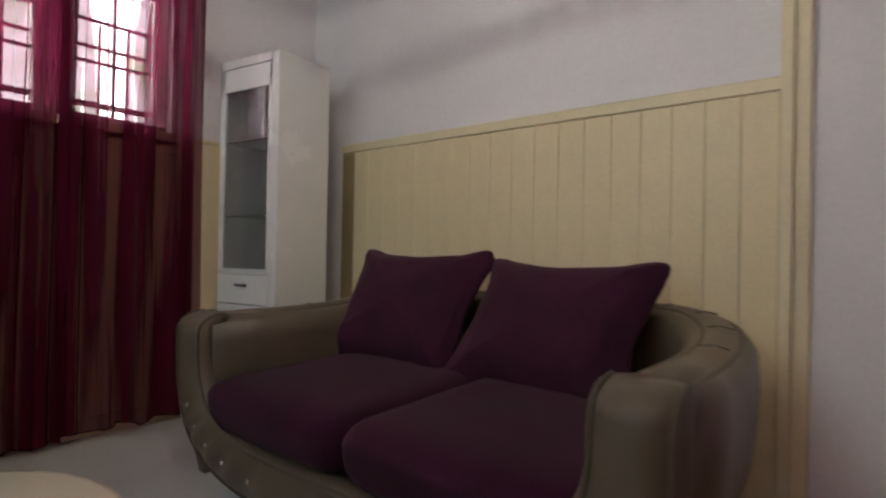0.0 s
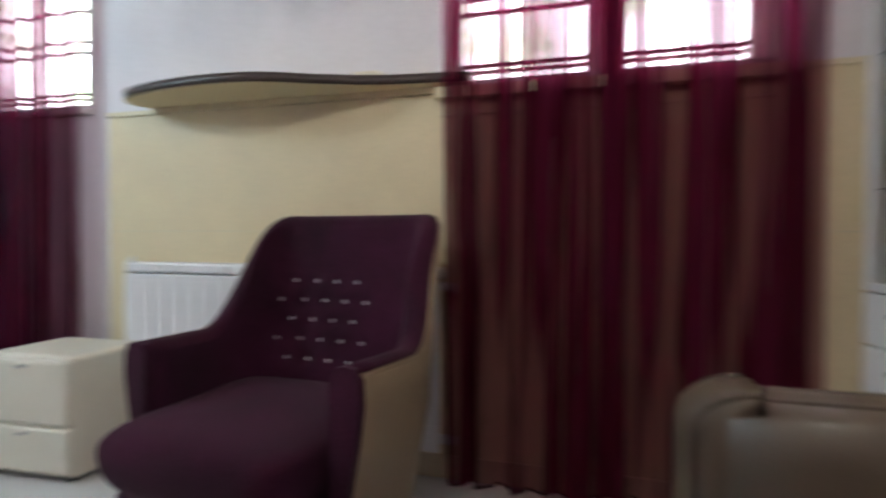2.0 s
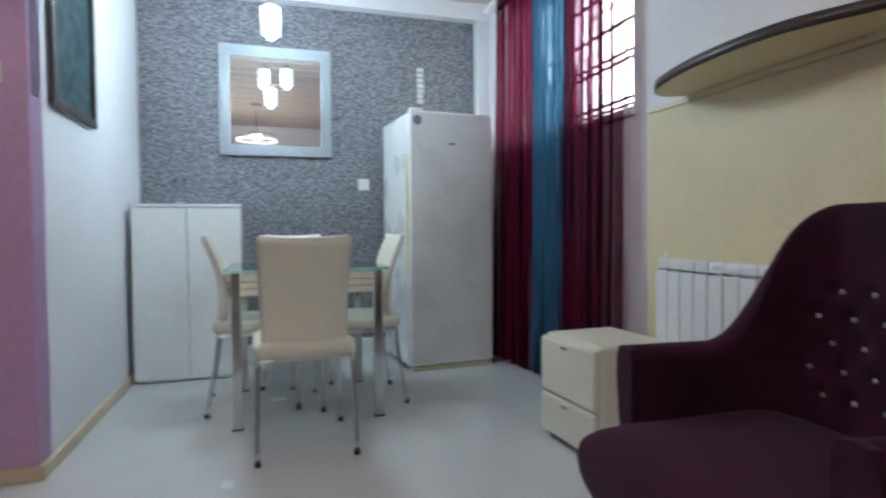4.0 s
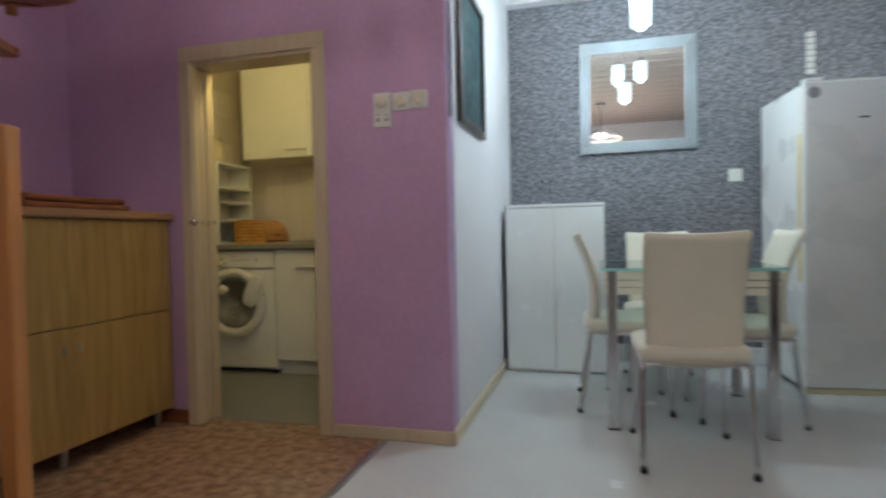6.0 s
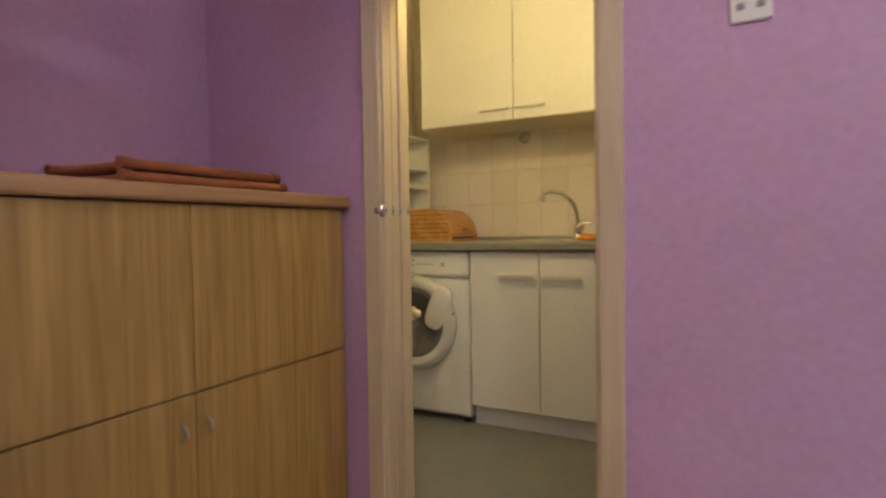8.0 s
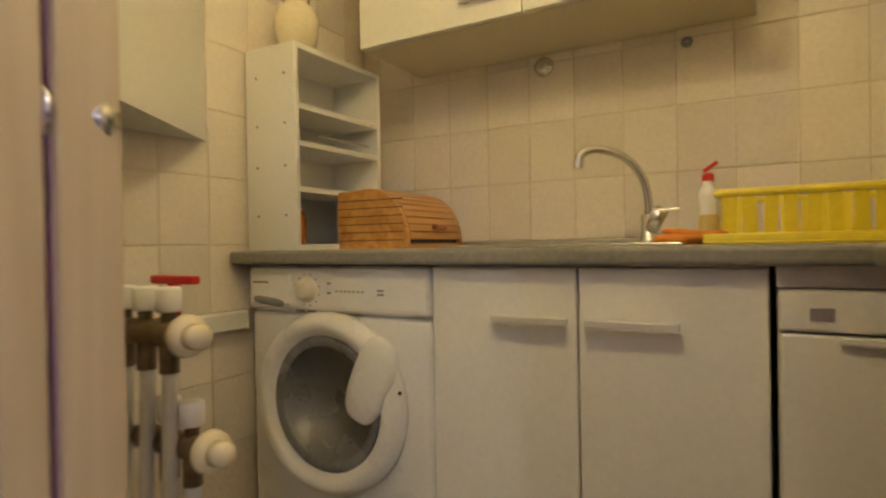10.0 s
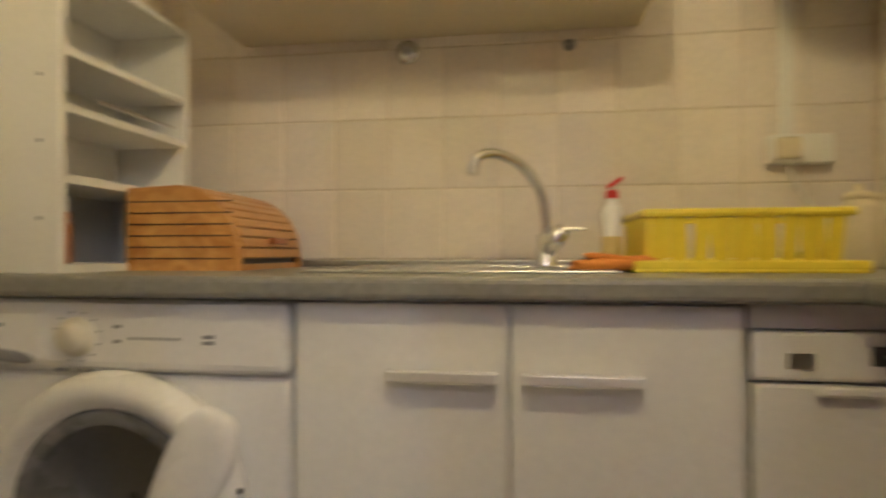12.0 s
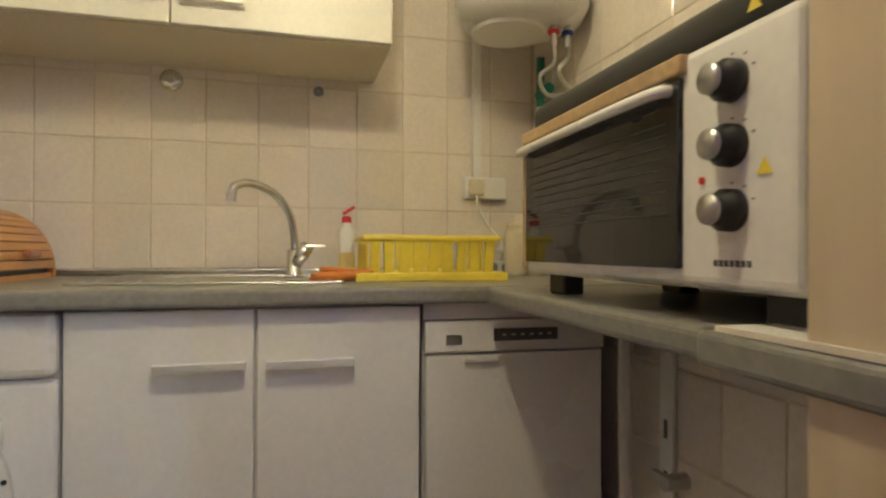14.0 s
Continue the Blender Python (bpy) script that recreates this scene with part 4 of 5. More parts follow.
hg = thing("wall_ornament", "narrow silvery hanging ornament above the fridge", "ornament", (-2.19, GY + 0.008, 1.92))
for q in range(7):
    part("bead", box(-0.026, 0, q * 0.04, 0.026, 0.008, q * 0.04 + 0.034, 0.004), HANDLE, hg)
part("cord", cyl((0, 0.003, 0), (0, 0.003, 0.30), 0.002, 0.002, 6), CHROME, hg)

pc = thing("framed_picture", "dark framed picture on the white side wall", "picture", (CX - 0.001, -1.56, 1.80))
part("canvas", box(-0.012, -0.255, -0.315, -0.004, 0.255, 0.315), PAINTING, pc, "dark blue-green painting")
part("frame", boxes([(-0.028, -0.29, -0.35, 0, -0.25, 0.35), (-0.028, 0.25, -0.35, 0, 0.29, 0.35), (-0.028, -0.25, -0.35, 0, 0.25, -0.31), (-0.028, -0.25, 0.31, 0, 0.25, 0.35)], 0.006), WENGE, pc)

pl = thing("pendant_lamp", "chrome pendant with three lit glass cylinders over the dining table", "pendant lamp", (-1.13, -1.88, H - 0.018))
part("canopy", lathe([(0, 0), (0.12, 0), (0.12, -0.02), (0, -0.03)], seg=32), CHROME, pl, "", True)
for lx, ly, lz in ((-1.03, -1.85, 2.31), (-1.08, -1.98, 2.12), (-1.22, -1.84, 2.33)):
    x, y, z = lx + 1.13, ly + 1.88, lz - H + 0.018
    part("cord", cyl((x, y, -0.02), (x, y, z + 0.10), 0.003, 0.003, 6), CHROME, pl)
    part("cap", lathe([(0, 0.06), (0.035, 0.06), (0.035, 0.085), (0.012, 0.105), (0, 0.105)], (x, y, z), seg=20), CHROME, pl, "", True)
    s = part("shade", lathe([(0.050, -0.08), (0.053, -0.08), (0.053, 0.065), (0.050, 0.065)], (x, y, z), seg=28), OPAL, pl, "lit opal glass cylinder", True)
    s.visible_shadow = False
    part("bulb", lathe([(0.0, -0.112), (0.018, -0.106), (0.030, -0.085), (0.032, -0.07), (0.024, -0.03), (0.014, 0.06), (0, 0.06)], (x, y, z), seg=18), SHADE_ON, pl, "lit bulb", True).visible_shadow = False

# ---- stair hall ----
def switch_plate(at, w, h, kind):
    s = thing("wall_switch", "white " + kind + " on the purple wall", "switch", at, 0, "switches beside the kitchen door")
    part("plate", box(-w / 2, 0, -h / 2, w / 2, 0.010, h / 2, 0.004), WHITE_LAM, s)
    part("dial", lathe([(0, 0.008), (0.027, 0.008), (0.027, 0.022), (0.022, 0.026), (0, 0.026)], (0, 0, h / 2 - 0.04), "Y", 24), CREAM_LEATHER, s, "", True)
    return s


tsw = switch_plate((0.082, PY, 1.485), 0.085, 0.155, "thermostat with buttons")
for q in (-1, 1):
    part("button", box(q * 0.02 - 0.008, 0.009, -0.05, q * 0.02 + 0.008, 0.014, -0.035, 0.002), MIDGREY, tsw)
    part("button", box(q * 0.02 - 0.008, 0.009, -0.025, q * 0.02 + 0.008, 0.013, -0.018, 0.001), MIDGREY, tsw)
switch_plate((-0.007, PY, 1.518), 0.08, 0.08, "dimmer switch")
switch_plate((-0.090, PY, 1.522), 0.08, 0.08, "dimmer switch")


def sideboard():
    s = thing("sideboard", "ash laminate sideboard with four doors on short legs", "sideboard", (1.225, -1.06, 0))
    L, h = 1.13, 1.022
    part("body", box(0.022, 0, 0.085, 0.60, L, h, 0.002), SIDEWOOD, s)
    part("worktop", box(-0.025, -0.012, h, 0.61, L + 0.02, h + 0.038, 0.010, seg=3), SIDETOP, s, "thick beech laminate top")
    for i in range(2):
        y0, y1 = i * L / 2 + 0.002, (i + 1) * L / 2 - 0.002
        for z0, z1 in ((0.09, 0.575), (0.58, h - 0.004)):
            d = part("door", box(0.0, y0, z0, 0.02, y1, z1, 0.002), SIDEWOOD, s)
            if z0 < 0.2:
                kn = (y0 + 0.035) if i else (y1 - 0.03)
                part("handle", tube(arc([(0.0, kn, z1 - 0.10), (-0.014, kn, z1 - 0.09), (-0.014, kn, z1 - 0.075), (0.0, kn, z1 - 0.065)], 4), 0.004, 8), STEEL, d)
    for x in (0.06, 0.55):
        for y in (0.05, L / 2, L - 0.05):
            part("leg", cyl((x, y, 0.002), (x, y, 0.087), 0.014, 0.018, 12), STEEL, s)


sideboard()

for q, (zz, off, rz) in enumerate(((1.063, 0.0, 0), (1.093, 0.02, 2))):
    tr = thing("bamboo_tray", "red-brown cane tray frame lying on the sideboard", "tray", (1.42, -0.62, zz), rz, "stacked trays")
    for y in (-0.22, 0.22):
        part("rod", cyl((-0.13 + off, y, 0.012), (0.15, y, 0.012), 0.012, 0.012, 12, None, 0.002), BAMBOO, tr)
    for x in (-0.13 + off, 0.15):
        part("rod", cyl((x, -0.25, 0.014), (x, 0.25, 0.014), 0.013, 0.013, 12, None, 0.002), BAMBOO, tr)
    for y in range(9):
        part("slat", box(-0.12, -0.20 + y * 0.045, 0.004, 0.14, -0.165 + y * 0.045, 0.010, 0.001), BAMBOO, tr)
    for y in (-0.235, 0.235):
        part("binding", cyl((-0.13 + off, y - 0.012, 0.014), (-0.13 + off, y + 0.012, 0.014), 0.016, 0.016, 12), REDWOOD, tr)


def spiral_stair():
    cx, cy, R = 0.96, 0.20, 0.50
    s = thing("spiral_staircase", "varnished beech spiral staircase with a turned newel post", "staircase", (cx, cy, 0))
    part("column", cyl((0, 0, 0.002), (0, 0, H - 0.02), 0.062, 0.062, 28), BEECH, s, "round beech centre column", True)
    n = 13
    for i in range(n):
        z = 0.18 * (i + 1)
        a0 = radians(172 - 26 * i)
        a1 = a0 - radians(32)
        pts = [(0.03 * math.cos(a0 + 1.2), 0.03 * math.sin(a0 + 1.2)), (R * math.cos(a0), R * math.sin(a0))]
        pts += [(R * math.cos(a0 + (a1 - a0) * q / 4), R * math.sin(a0 + (a1 - a0) * q / 4)) for q in range(1, 5)]
        pts += [(0.03 * math.cos(a1 - 1.2), 0.03 * math.sin(a1 - 1.2))]
        part("tread", prism(pts, z - 0.035, z, None, 0.004), TREADWOOD, s, "dark varnished wedge tread", False)
        part("collar", lathe([(0.060, z - 0.045), (0.072, z - 0.042), (0.072, z + 0.006), (0.060, z + 0.010)], seg=24), BEECH, s, "", True)
        if i > 0:
            am = a0 - radians(5)
            x, y = (R - 0.02) * math.cos(am), (R - 0.02) * math.sin(am)
            part("baluster", box(x - 0.014, y - 0.014, z - 0.07, x + 0.014, y + 0.014, z + 0.83, 0.004), BEECH, s)
    x, y = 0.454 - cx, 0.330 - cy
    bm = box(-0.021, -0.025, 0.002, 0.021, 0.025, 1.19, 0.008, seg=3)
    bmesh.ops.transform(bm, matrix=pose(x, y, 0, 0, 0, 20), verts=bm.verts)
    for deg in (151,):
        a = radians(deg)
        b2 = box(-0.016, -0.035, 0.002, 0.016, 0.035, 1.0, 0.005)
        bmesh.ops.transform(b2, matrix=pose((R - 0.02) * math.cos(a), (R - 0.02) * math.sin(a), 0, 0, 0, deg), verts=b2.verts)
        part("baluster", b2, BEECH, s, "flat beech board under the handrail")
    part("newel_post", bm, BEECH, s, "square newel post with a rounded top")
    rows = []
    for k in range(26):
        a = radians(165 - 12 * k)
        z = 0.955 + 0.18 / 26 * 12 * k
        rr = R - 0.02
        rows.append([(rr * math.cos(a) * q, rr * math.sin(a) * q, z + dz) for q, dz in ((1.035, 0), (1.035, 0.105), (1.02, 0.12), (0.98, 0.12), (0.965, 0.105), (0.965, 0), (1.035, 0))])
    part("handrail", sheet(rows), BEECH, s, "broad curved beech handrail", True)
    return s


spiral_stair()

# ---- kitchen ----
FY = -2.055   # door fronts
wtop = thing("worktop", "grey laminate L-shaped kitchen worktop with a rounded front edge", "worktop", (0, 0, 0))
part("run", box(KX0, KY0 + 0.002, 0.85, KX1, FY + 0.03, 0.887, 0.010, seg=3), WORKTOP, wtop)
part("run", box(KX0, FY + 0.031, 0.85, 0.43, -1.345, 0.886, 0.010, seg=3), WORKTOP, wtop)
part("run_end", box(0.258, -1.344, 0.85, 0.443, PY - 0.02, 0.886, 0.008, seg=3), WORKTOP, wtop)
part("upstand", box(KX0 + 0.01, KY0 + 0.001, 0.887, KX1, KY0 + 0.014, 0.905, 0.004), STEEL, wtop)
part("bracket", boxes([(KX0, -1.95, 0.42, KX0 + 0.012, -1.905, 0.85), (KX0, -1.95, 0.838, 0.30, -1.905, 0.85)], 0.003), WHITE_LAM, wtop, "white slotted metal bracket")
for z in (0.80, 0.58, 0.47):
    part("slot", box(KX0 + 0.012, -1.933, z - 0.02, KX0 + 0.0135, -1.922, z + 0.02), DARKGREY, wtop)

base = thing("sink_cabinet", "white two-door kitchen base cabinet with metal handles", "cabinet", (0, 0, 0))
part("body", box(0.57, KY0 + 0.02, 0.10, 1.250, FY - 0.02, 0.849), WHITE_LAM, base)
part("plinth", box(0.57, FY - 0.08, 0.004, 1.250, FY - 0.05, 0.10), WHITE_LAM, base)
for x0, x1, h0, h1 in ((0.569, 0.904, 0.712, 0.886), (0.909, 1.248, 0.923, 1.092)):
    d = part("door", box(x0, FY - 0.019, 0.105, x1, FY, 0.845, 0.003), WHITE_LAM, base)
    part("handle", boxes([(h0, FY + 0.014, 0.727, h1, FY + 0.028, 0.743), (h0 + 0.01, FY, 0.73, h0 + 0.022, FY + 0.016, 0.74), (h1 - 0.022, FY, 0.73, h1 - 0.01, FY + 0.016, 0.74)], 0.002), HANDLE, d)

dw = thing("dishwasher", "slim white built-in dishwasher with a dark control strip", "dishwasher", (0, 0, 0))
part("body", box(0.125, KY0 + 0.05, 0.02, 0.557, FY - 0.03, 0.81, 0.003), WHITE_APP, dw)
part("filler_strip", box(0.115, FY - 0.03, 0.812, 0.56, FY - 0.012, 0.849, 0.002), WHITE_LAM, dw)
part("control_panel", box(0.125, FY - 0.03, 0.738, 0.557, FY - 0.002, 0.81, 0.006), WHITE_APP, dw)
part("door", box(0.128, FY - 0.03, 0.11, 0.554, FY - 0.006, 0.734, 0.006), WHITE_APP, dw)
part("plinth", box(0.14, FY - 0.07, 0.004, 0.54, FY - 0.05, 0.105), WHITE_APP, dw)
part("display", box(0.245, FY - 0.003, 0.762, 0.40, FY, 0.79, 0.002), DARKGREY, dw, "dark control strip")
part("grip", box(0.39, FY - 0.008, 0.718, 0.47, FY + 0.006, 0.733, 0.004), WHITE_APP, dw)
part("badge", box(0.475, FY - 0.002, 0.757, 0.51, FY + 0.0005, 0.779), STEEL, dw)
for q in range(6):
    part("mark", box(0.262 + q * 0.022, FY, 0.774, 0.270 + q * 0.022, FY + 0.001, 0.778), CREAM_LEATHER, dw)

wm = thing("washing_machine", "white front-loading washing machine with a round porthole", "washing machine", (1.562, FY - 0.012, 0))
part("body", box(-0.302, -0.54, 0.03, 0.302, -0.012, 0.846, 0.016, seg=3), WHITE_APP, wm)
part("front_panel", box(-0.302, -0.03, 0.04, 0.302, 0.0, 0.718, 0.014, seg=3), WHITE_APP, wm)
part("console", box(-0.303, -0.05, 0.722, 0.303, 0.014, 0.847, 0.018, seg=3), WHITE_APP, wm, "bowed control console")
part("detergent_drawer", box(0.13, -0.02, 0.735, 0.288, 0.018, 0.83, 0.010), WHITE_APP, wm)
part("dial", lathe([(0, 0), (0.034, 0), (0.034, 0.004), (0.026, 0.006), (0.024, 0.022), (0.018, 0.026), (0, 0.026)], (0.075, 0.013, 0.782), "Y", 28), CREAM_LEATHER, wm, "", True)
for q in range(10):
    a = q * math.tau / 12 + 0.3
    part("mark", box(0.075 + 0.042 * math.cos(a) - 0.003, 0.0135, 0.782 + 0.042 * math.sin(a) - 0.0015, 0.075 + 0.042 * math.cos(a) + 0.003, 0.0147, 0.782 + 0.042 * math.sin(a) + 0.0015), MIDGREY, wm)
for q in range(7):
    part("mark", box(-0.03 - q * 0.014, 0.0135, 0.778, -0.022 - q * 0.014, 0.0147, 0.783), MIDGREY, wm)
for x, z, w in ((0.0, 0.80, 0.014), (0.0, 0.775, 0.012), (-0.165, 0.785, 0.02), (-0.165, 0.775, 0.02), (0.245, 0.80, 0.06), (0.10, 0.725, 0.03), (0.06, 0.725, 0.03)):
    part("mark", box(x - w / 2, 0.0135, z - 0.003, x + w / 2, 0.0185 if x > 0.2 else 0.0147, z + 0.003), MIDGREY, wm)
DC = (0.0, 0.0, 0.492)
ring = part("door", lathe([(0.166, 0.0), (0.234, 0.0), (0.236, 0.020), (0.230, 0.044), (0.212, 0.058), (0.190, 0.052), (0.170, 0.030)], DC, "Y", 64), WHITE_APP, wm, "rounded white porthole ring", True)
part("handle", cushion(0.112, 0.044, 0.225, 0.62, pose(-0.160, 0.050, 0.572, 0, -24, 0), 0.0, 28), WHITE_APP, ring, "", True)
part("gasket", lathe([(0.176, 0.036), (0.170, 0.042), (0.152, 0.038), (0.140, 0.030), (0.138, 0.024), (0.152, 0.028), (0.174, 0.03)], DC, "Y", 56), mat("grey_rubber", (0.19, 0.19, 0.20), 0.28, vary=0.15), ring, "grey rubber surround", True)
part("glass", lathe([(0.143, 0.031), (0.125, 0.019), (0.09, 0.008), (0.05, 0.004), (0, 0.003)], DC, "Y", 48), PORTGLASS, ring, "dark bowl glass", True)
part("drum_rim", lathe([(0.140, 0.028), (0.145, 0.034), (0.140, 0.036), (0.135, 0.030)], DC, "Y", 40), STEEL, ring, "", True)
# Grey ribs on the bowl draw the highlights of the drum paddles.
for q in range(3):
    a = q * math.tau / 3 + 0.5
    part("drum_paddle", tube(arc([(DC[0] + r * math.cos(a + b), 0.010 + h, DC[2] + r * math.sin(a + b)) for r, b, h in ((0.03, 0.0, -0.006), (0.07, 0.15, -0.004), (0.10, 0.36, 0.002), (0.122, 0.6, 0.009))], 5), 0.0045, 6), MIDGREY, ring, "", True)
part("lock_mark", ball((-0.231, 0.034, 0.545), 0.005, None, 8), BLACK, ring)
part("drawer_grip", cushion(0.12, 0.012, 0.022, 0.6, pose(0.215, 0.017, 0.748, 0, -6, 0), 0.0, 20), MIDGREY, wm, "", True)
for x in (-0.26, 0.26):
    for y in (-0.05, -0.48):
        part("foot", cyl((x, y, 0.004), (x, y, 0.032), 0.022, 0.022, 12), BLACK, wm)

up = thing("wall_cupboard", "white two-door kitchen wall cupboard with slim metal handles", "cabinet", (0, 0, 0))
UY = -2.322
part("body", box(0.59, KY0 + 0.002, 1.50, 1.655, UY - 0.02, 2.25, 0.002), mat("cream_laminate", (0.74, 0.68, 0.52), 0.45, vary=0.04), up)
for x0, x1, h0, h1 in ((0.59, 1.121, 0.955, 1.105), (1.125, 1.655, 1.145, 1.30)):
    d = part("door", box(x0, UY - 0.019, 1.502, x1, UY, 2.25, 0.003), WHITE_LAM, up)
    part("handle", boxes([(h0, UY + 0.012, 1.555, h1, UY + 0.024, 1.567), (h0 + 0.01, UY, 1.557, h0 + 0.02, UY + 0.014, 1.565), (h1 - 0.02, UY, 1.557, h1 - 0.01, UY + 0.014, 1.565)], 0.002), HANDLE, d)

side = thing("side_cupboard", "cream wall cupboard above the taps", "cabinet", (0, 0, 0))
part("body", prism([(KX1 - 0.001, -1.94), (KX1 - 0.001, -1.235), (1.47, -1.235)], 1.19, 1.95), WHITE_LAM, side)
part("door", prism([(KX1 - 0.004, -1.956), (KX1 - 0.004, -1.942), (1.472, -1.237), (1.455, -1.237)], 1.19, 1.95), WHITE_LAM, side)

ss = thing("spice_shelf", "white open spice shelf standing on the worktop", "shelf", (1.705, -2.09, 0.887))
part("side_panel", box(0, -0.016, 0, 0.195, 0, 0.585, 0.002), WHITE_LAM, ss)
part("side_panel", box(0, -0.40, 0, 0.195, -0.384, 0.585, 0.002), WHITE_LAM, ss)
part("back_panel", box(0.188, -0.384, 0, 0.195, -0.016, 0.585), WHITE_LAM, ss)
for z in (0.0, 0.165, 0.295, 0.40, 0.569):
    part("shelf", box(0.002, -0.384, z, 0.188, -0.016, z + 0.016, 0.001), WHITE_LAM, ss)
part("rail", cyl((0.006, -0.34, 0.335), (0.006, -0.10, 0.335), 0.004, 0.004, 8), CHROME, ss)
for z in (0.10, 0.24, 0.36, 0.50):
    for x in (0.04, 0.15):
        part("screw_cap", cyl((x, 0, z), (x, 0.0015, z), 0.004, 0.004, 8), MIDGREY, ss)

jr = thing("ceramic_jar", "cream ceramic lidded jar on top of the spice shelf", "jar", (1.80, -2.20, 1.472))
part("body", lathe([(0, 0), (0.042, 0), (0.062, 0.05), (0.068, 0.10), (0.058, 0.14), (0.036, 0.155), (0.036, 0.168), (0, 0.168)], seg=32), CERAMIC, jr, "", True)
part("lid", lathe([(0, 0.168), (0.043, 0.168), (0.040, 0.182), (0.015, 0.19), (0.013, 0.20), (0, 0.203)], seg=28), CERAMIC, jr, "", True)
am = thing("amber_jar", "amber jar inside the spice shelf", "jar", (1.79, -2.16, 0.904))
part("body", lathe([(0, 0), (0.036, 0), (0.038, 0.02), (0.038, 0.075), (0.032, 0.085), (0, 0.085)], seg=24), AMBER, am, "", True)
part("lid", lathe([(0, 0.085), (0.035, 0.085), (0.035, 0.10), (0, 0.10)], seg=24), AMBER, am)

bb = thing("bread_box", "golden pine roll-top bread box on the worktop", "bread box", (1.452, -2.27, 0.887))
bb.scale = (1.1, 1.1, 1.08)
prof = [(0.235, 0.0), (0.235, 0.16), (0.13, 0.165)] + [(0.13 - 0.125 * math.sin(q * math.pi / 20), 0.015 + 0.15 * math.cos(q * math.pi / 20)) for q in range(1, 11)] + [(0.005, 0.0)]
for y0, y1 in ((-0.014, 0.0), (-0.30, -0.286)):
    bm = bmesh.new()
    a = [bm.verts.new((x, y0, z)) for x, z in prof]
    b = [bm.verts.new((x, y1, z)) for x, z in prof]
    bm.faces.new(a), bm.faces.new(b[::-1])
    for i in range(len(a)):
        j = (i + 1) % len(a)
        bm.faces.new((a[i], a[j], b[j], b[i]))
    part("side_panel", bm, BREADWOOD, bb)
for q in range(11):
    a = q * math.pi / 22
    x, z = 0.13 - 0.122 * math.sin(a), 0.012 + 0.148 * math.cos(a)
    bm = box(-0.0095, -0.286, -0.006, 0.0095, -0.014, 0.006, 0.002)
    bmesh.ops.transform(bm, matrix=pose(x, 0, z, 0, -math.degrees(a), 0), verts=bm.verts)
    part("slat", bm, BREADWOOD, bb)
for q in range(3):
    part("slat", box(0.14 + q * 0.031, -0.286, 0.148, 0.168 + q * 0.031, -0.014, 0.162, 0.002), BREADWOOD, bb)
# Grooves as slightly raised dark strips; their shade is in the colour.
for q in range(6):
    part("groove", box(0.02, -0.001, 0.022 + q * 0.022, 0.234, 0.0009, 0.0246 + q * 0.022), WENGE, bb)
part("handle", box(-0.012, -0.18, 0.052, 0.004, -0.12, 0.066, 0.003), TREADWOOD, bb)
part("lining", cyl((0.13, -0.286, 0.012), (0.13, -0.014, 0.012), 0.112, 0.112, 40), WENGE, bb)
part("bottom", box(0.01, -0.286, 0.0, 0.23, -0.014, 0.012), BREADWOOD, bb)

sk = thing("sink", "inset stainless steel sink with a drainer", "sink", (0, 0, 0))
part("rim", boxes([(0.72, -2.60, 0.887, 1.29, -2.56, 0.893), (0.72, -2.20, 0.887, 1.29, -2.165, 0.893), (0.72, -2.56, 0.887, 0.76, -2.20, 0.893), (1.13, -2.56, 0.887, 1.29, -2.20, 0.891)], 0.003), STEEL, sk)
part("bowl", boxes([(0.76, -2.56, 0.875, 1.13, -2.20, 0.8895)], 0.001), STEEL, sk)
for q in range(5):
    part("drainer_rib", box(1.15 + q * 0.027, -2.53, 0.891, 1.16 + q * 0.027, -2.23, 0.894, 0.001), STEEL, sk)
fc = thing("kitchen_tap", "chrome swan-neck mixer tap behind the sink", "tap", (0.835, -2.45, 0.888))
part("base", lathe([(0, 0), (0.026, 0), (0.026, 0.01), (0.020, 0.02), (0.019, 0.075), (0, 0.08)], seg=24), CHROME, fc, "", True)
part("spout", tube(arc([(0, 0, 0.05), (0.0, 0.002, 0.11), (0.012, 0.01, 0.170), (0.05, 0.03, 0.222), (0.105, 0.07, 0.244), (0.142, 0.095, 0.234), (0.150, 0.10, 0.212)], 7), 0.0105, 12), CHROME, fc, "", True)
part("nozzle", cyl((0.150, 0.10, 0.216), (0.152, 0.101, 0.195), 0.013, 0.013, 16), CHROME, fc)
part("lever_body", cyl((0, 0, 0.03), (-0.035, 0.03, 0.085), 0.017, 0.019, 18), CHROME, fc, "", True)
part("lever", box(-0.082, 0.030, 0.082, -0.028, 0.044, 0.090, 0.004), CHROME, fc)

bt = thing("dish_soap_bottle", "white dish soap bottle with a red flip cap", "bottle", (0.695, -2.44, 0.887))
bt.scale = (0.82, 0.82, 0.94)
part("body", lathe([(0, 0), (0.026, 0), (0.029, 0.01), (0.027, 0.06), (0.022, 0.085), (0.028, 0.12), (0.024, 0.14), (0.014, 0.152), (0.014, 0.162), (0, 0.162)], seg=24), WHITE_LAC, bt, "", True)
part("label", lathe([(0.0285, 0.03), (0.0295, 0.03), (0.0272, 0.075), (0.0265, 0.075)], seg=24), YELLOWED, bt, "yellow printed label")
part("cap", lathe([(0, 0.162), (0.017, 0.162), (0.016, 0.178), (0.010, 0.182), (0, 0.182)], seg=20), REDP, bt)
cp = box(-0.045, -0.009, -0.004, 0.0, 0.009, 0.006, 0.003)
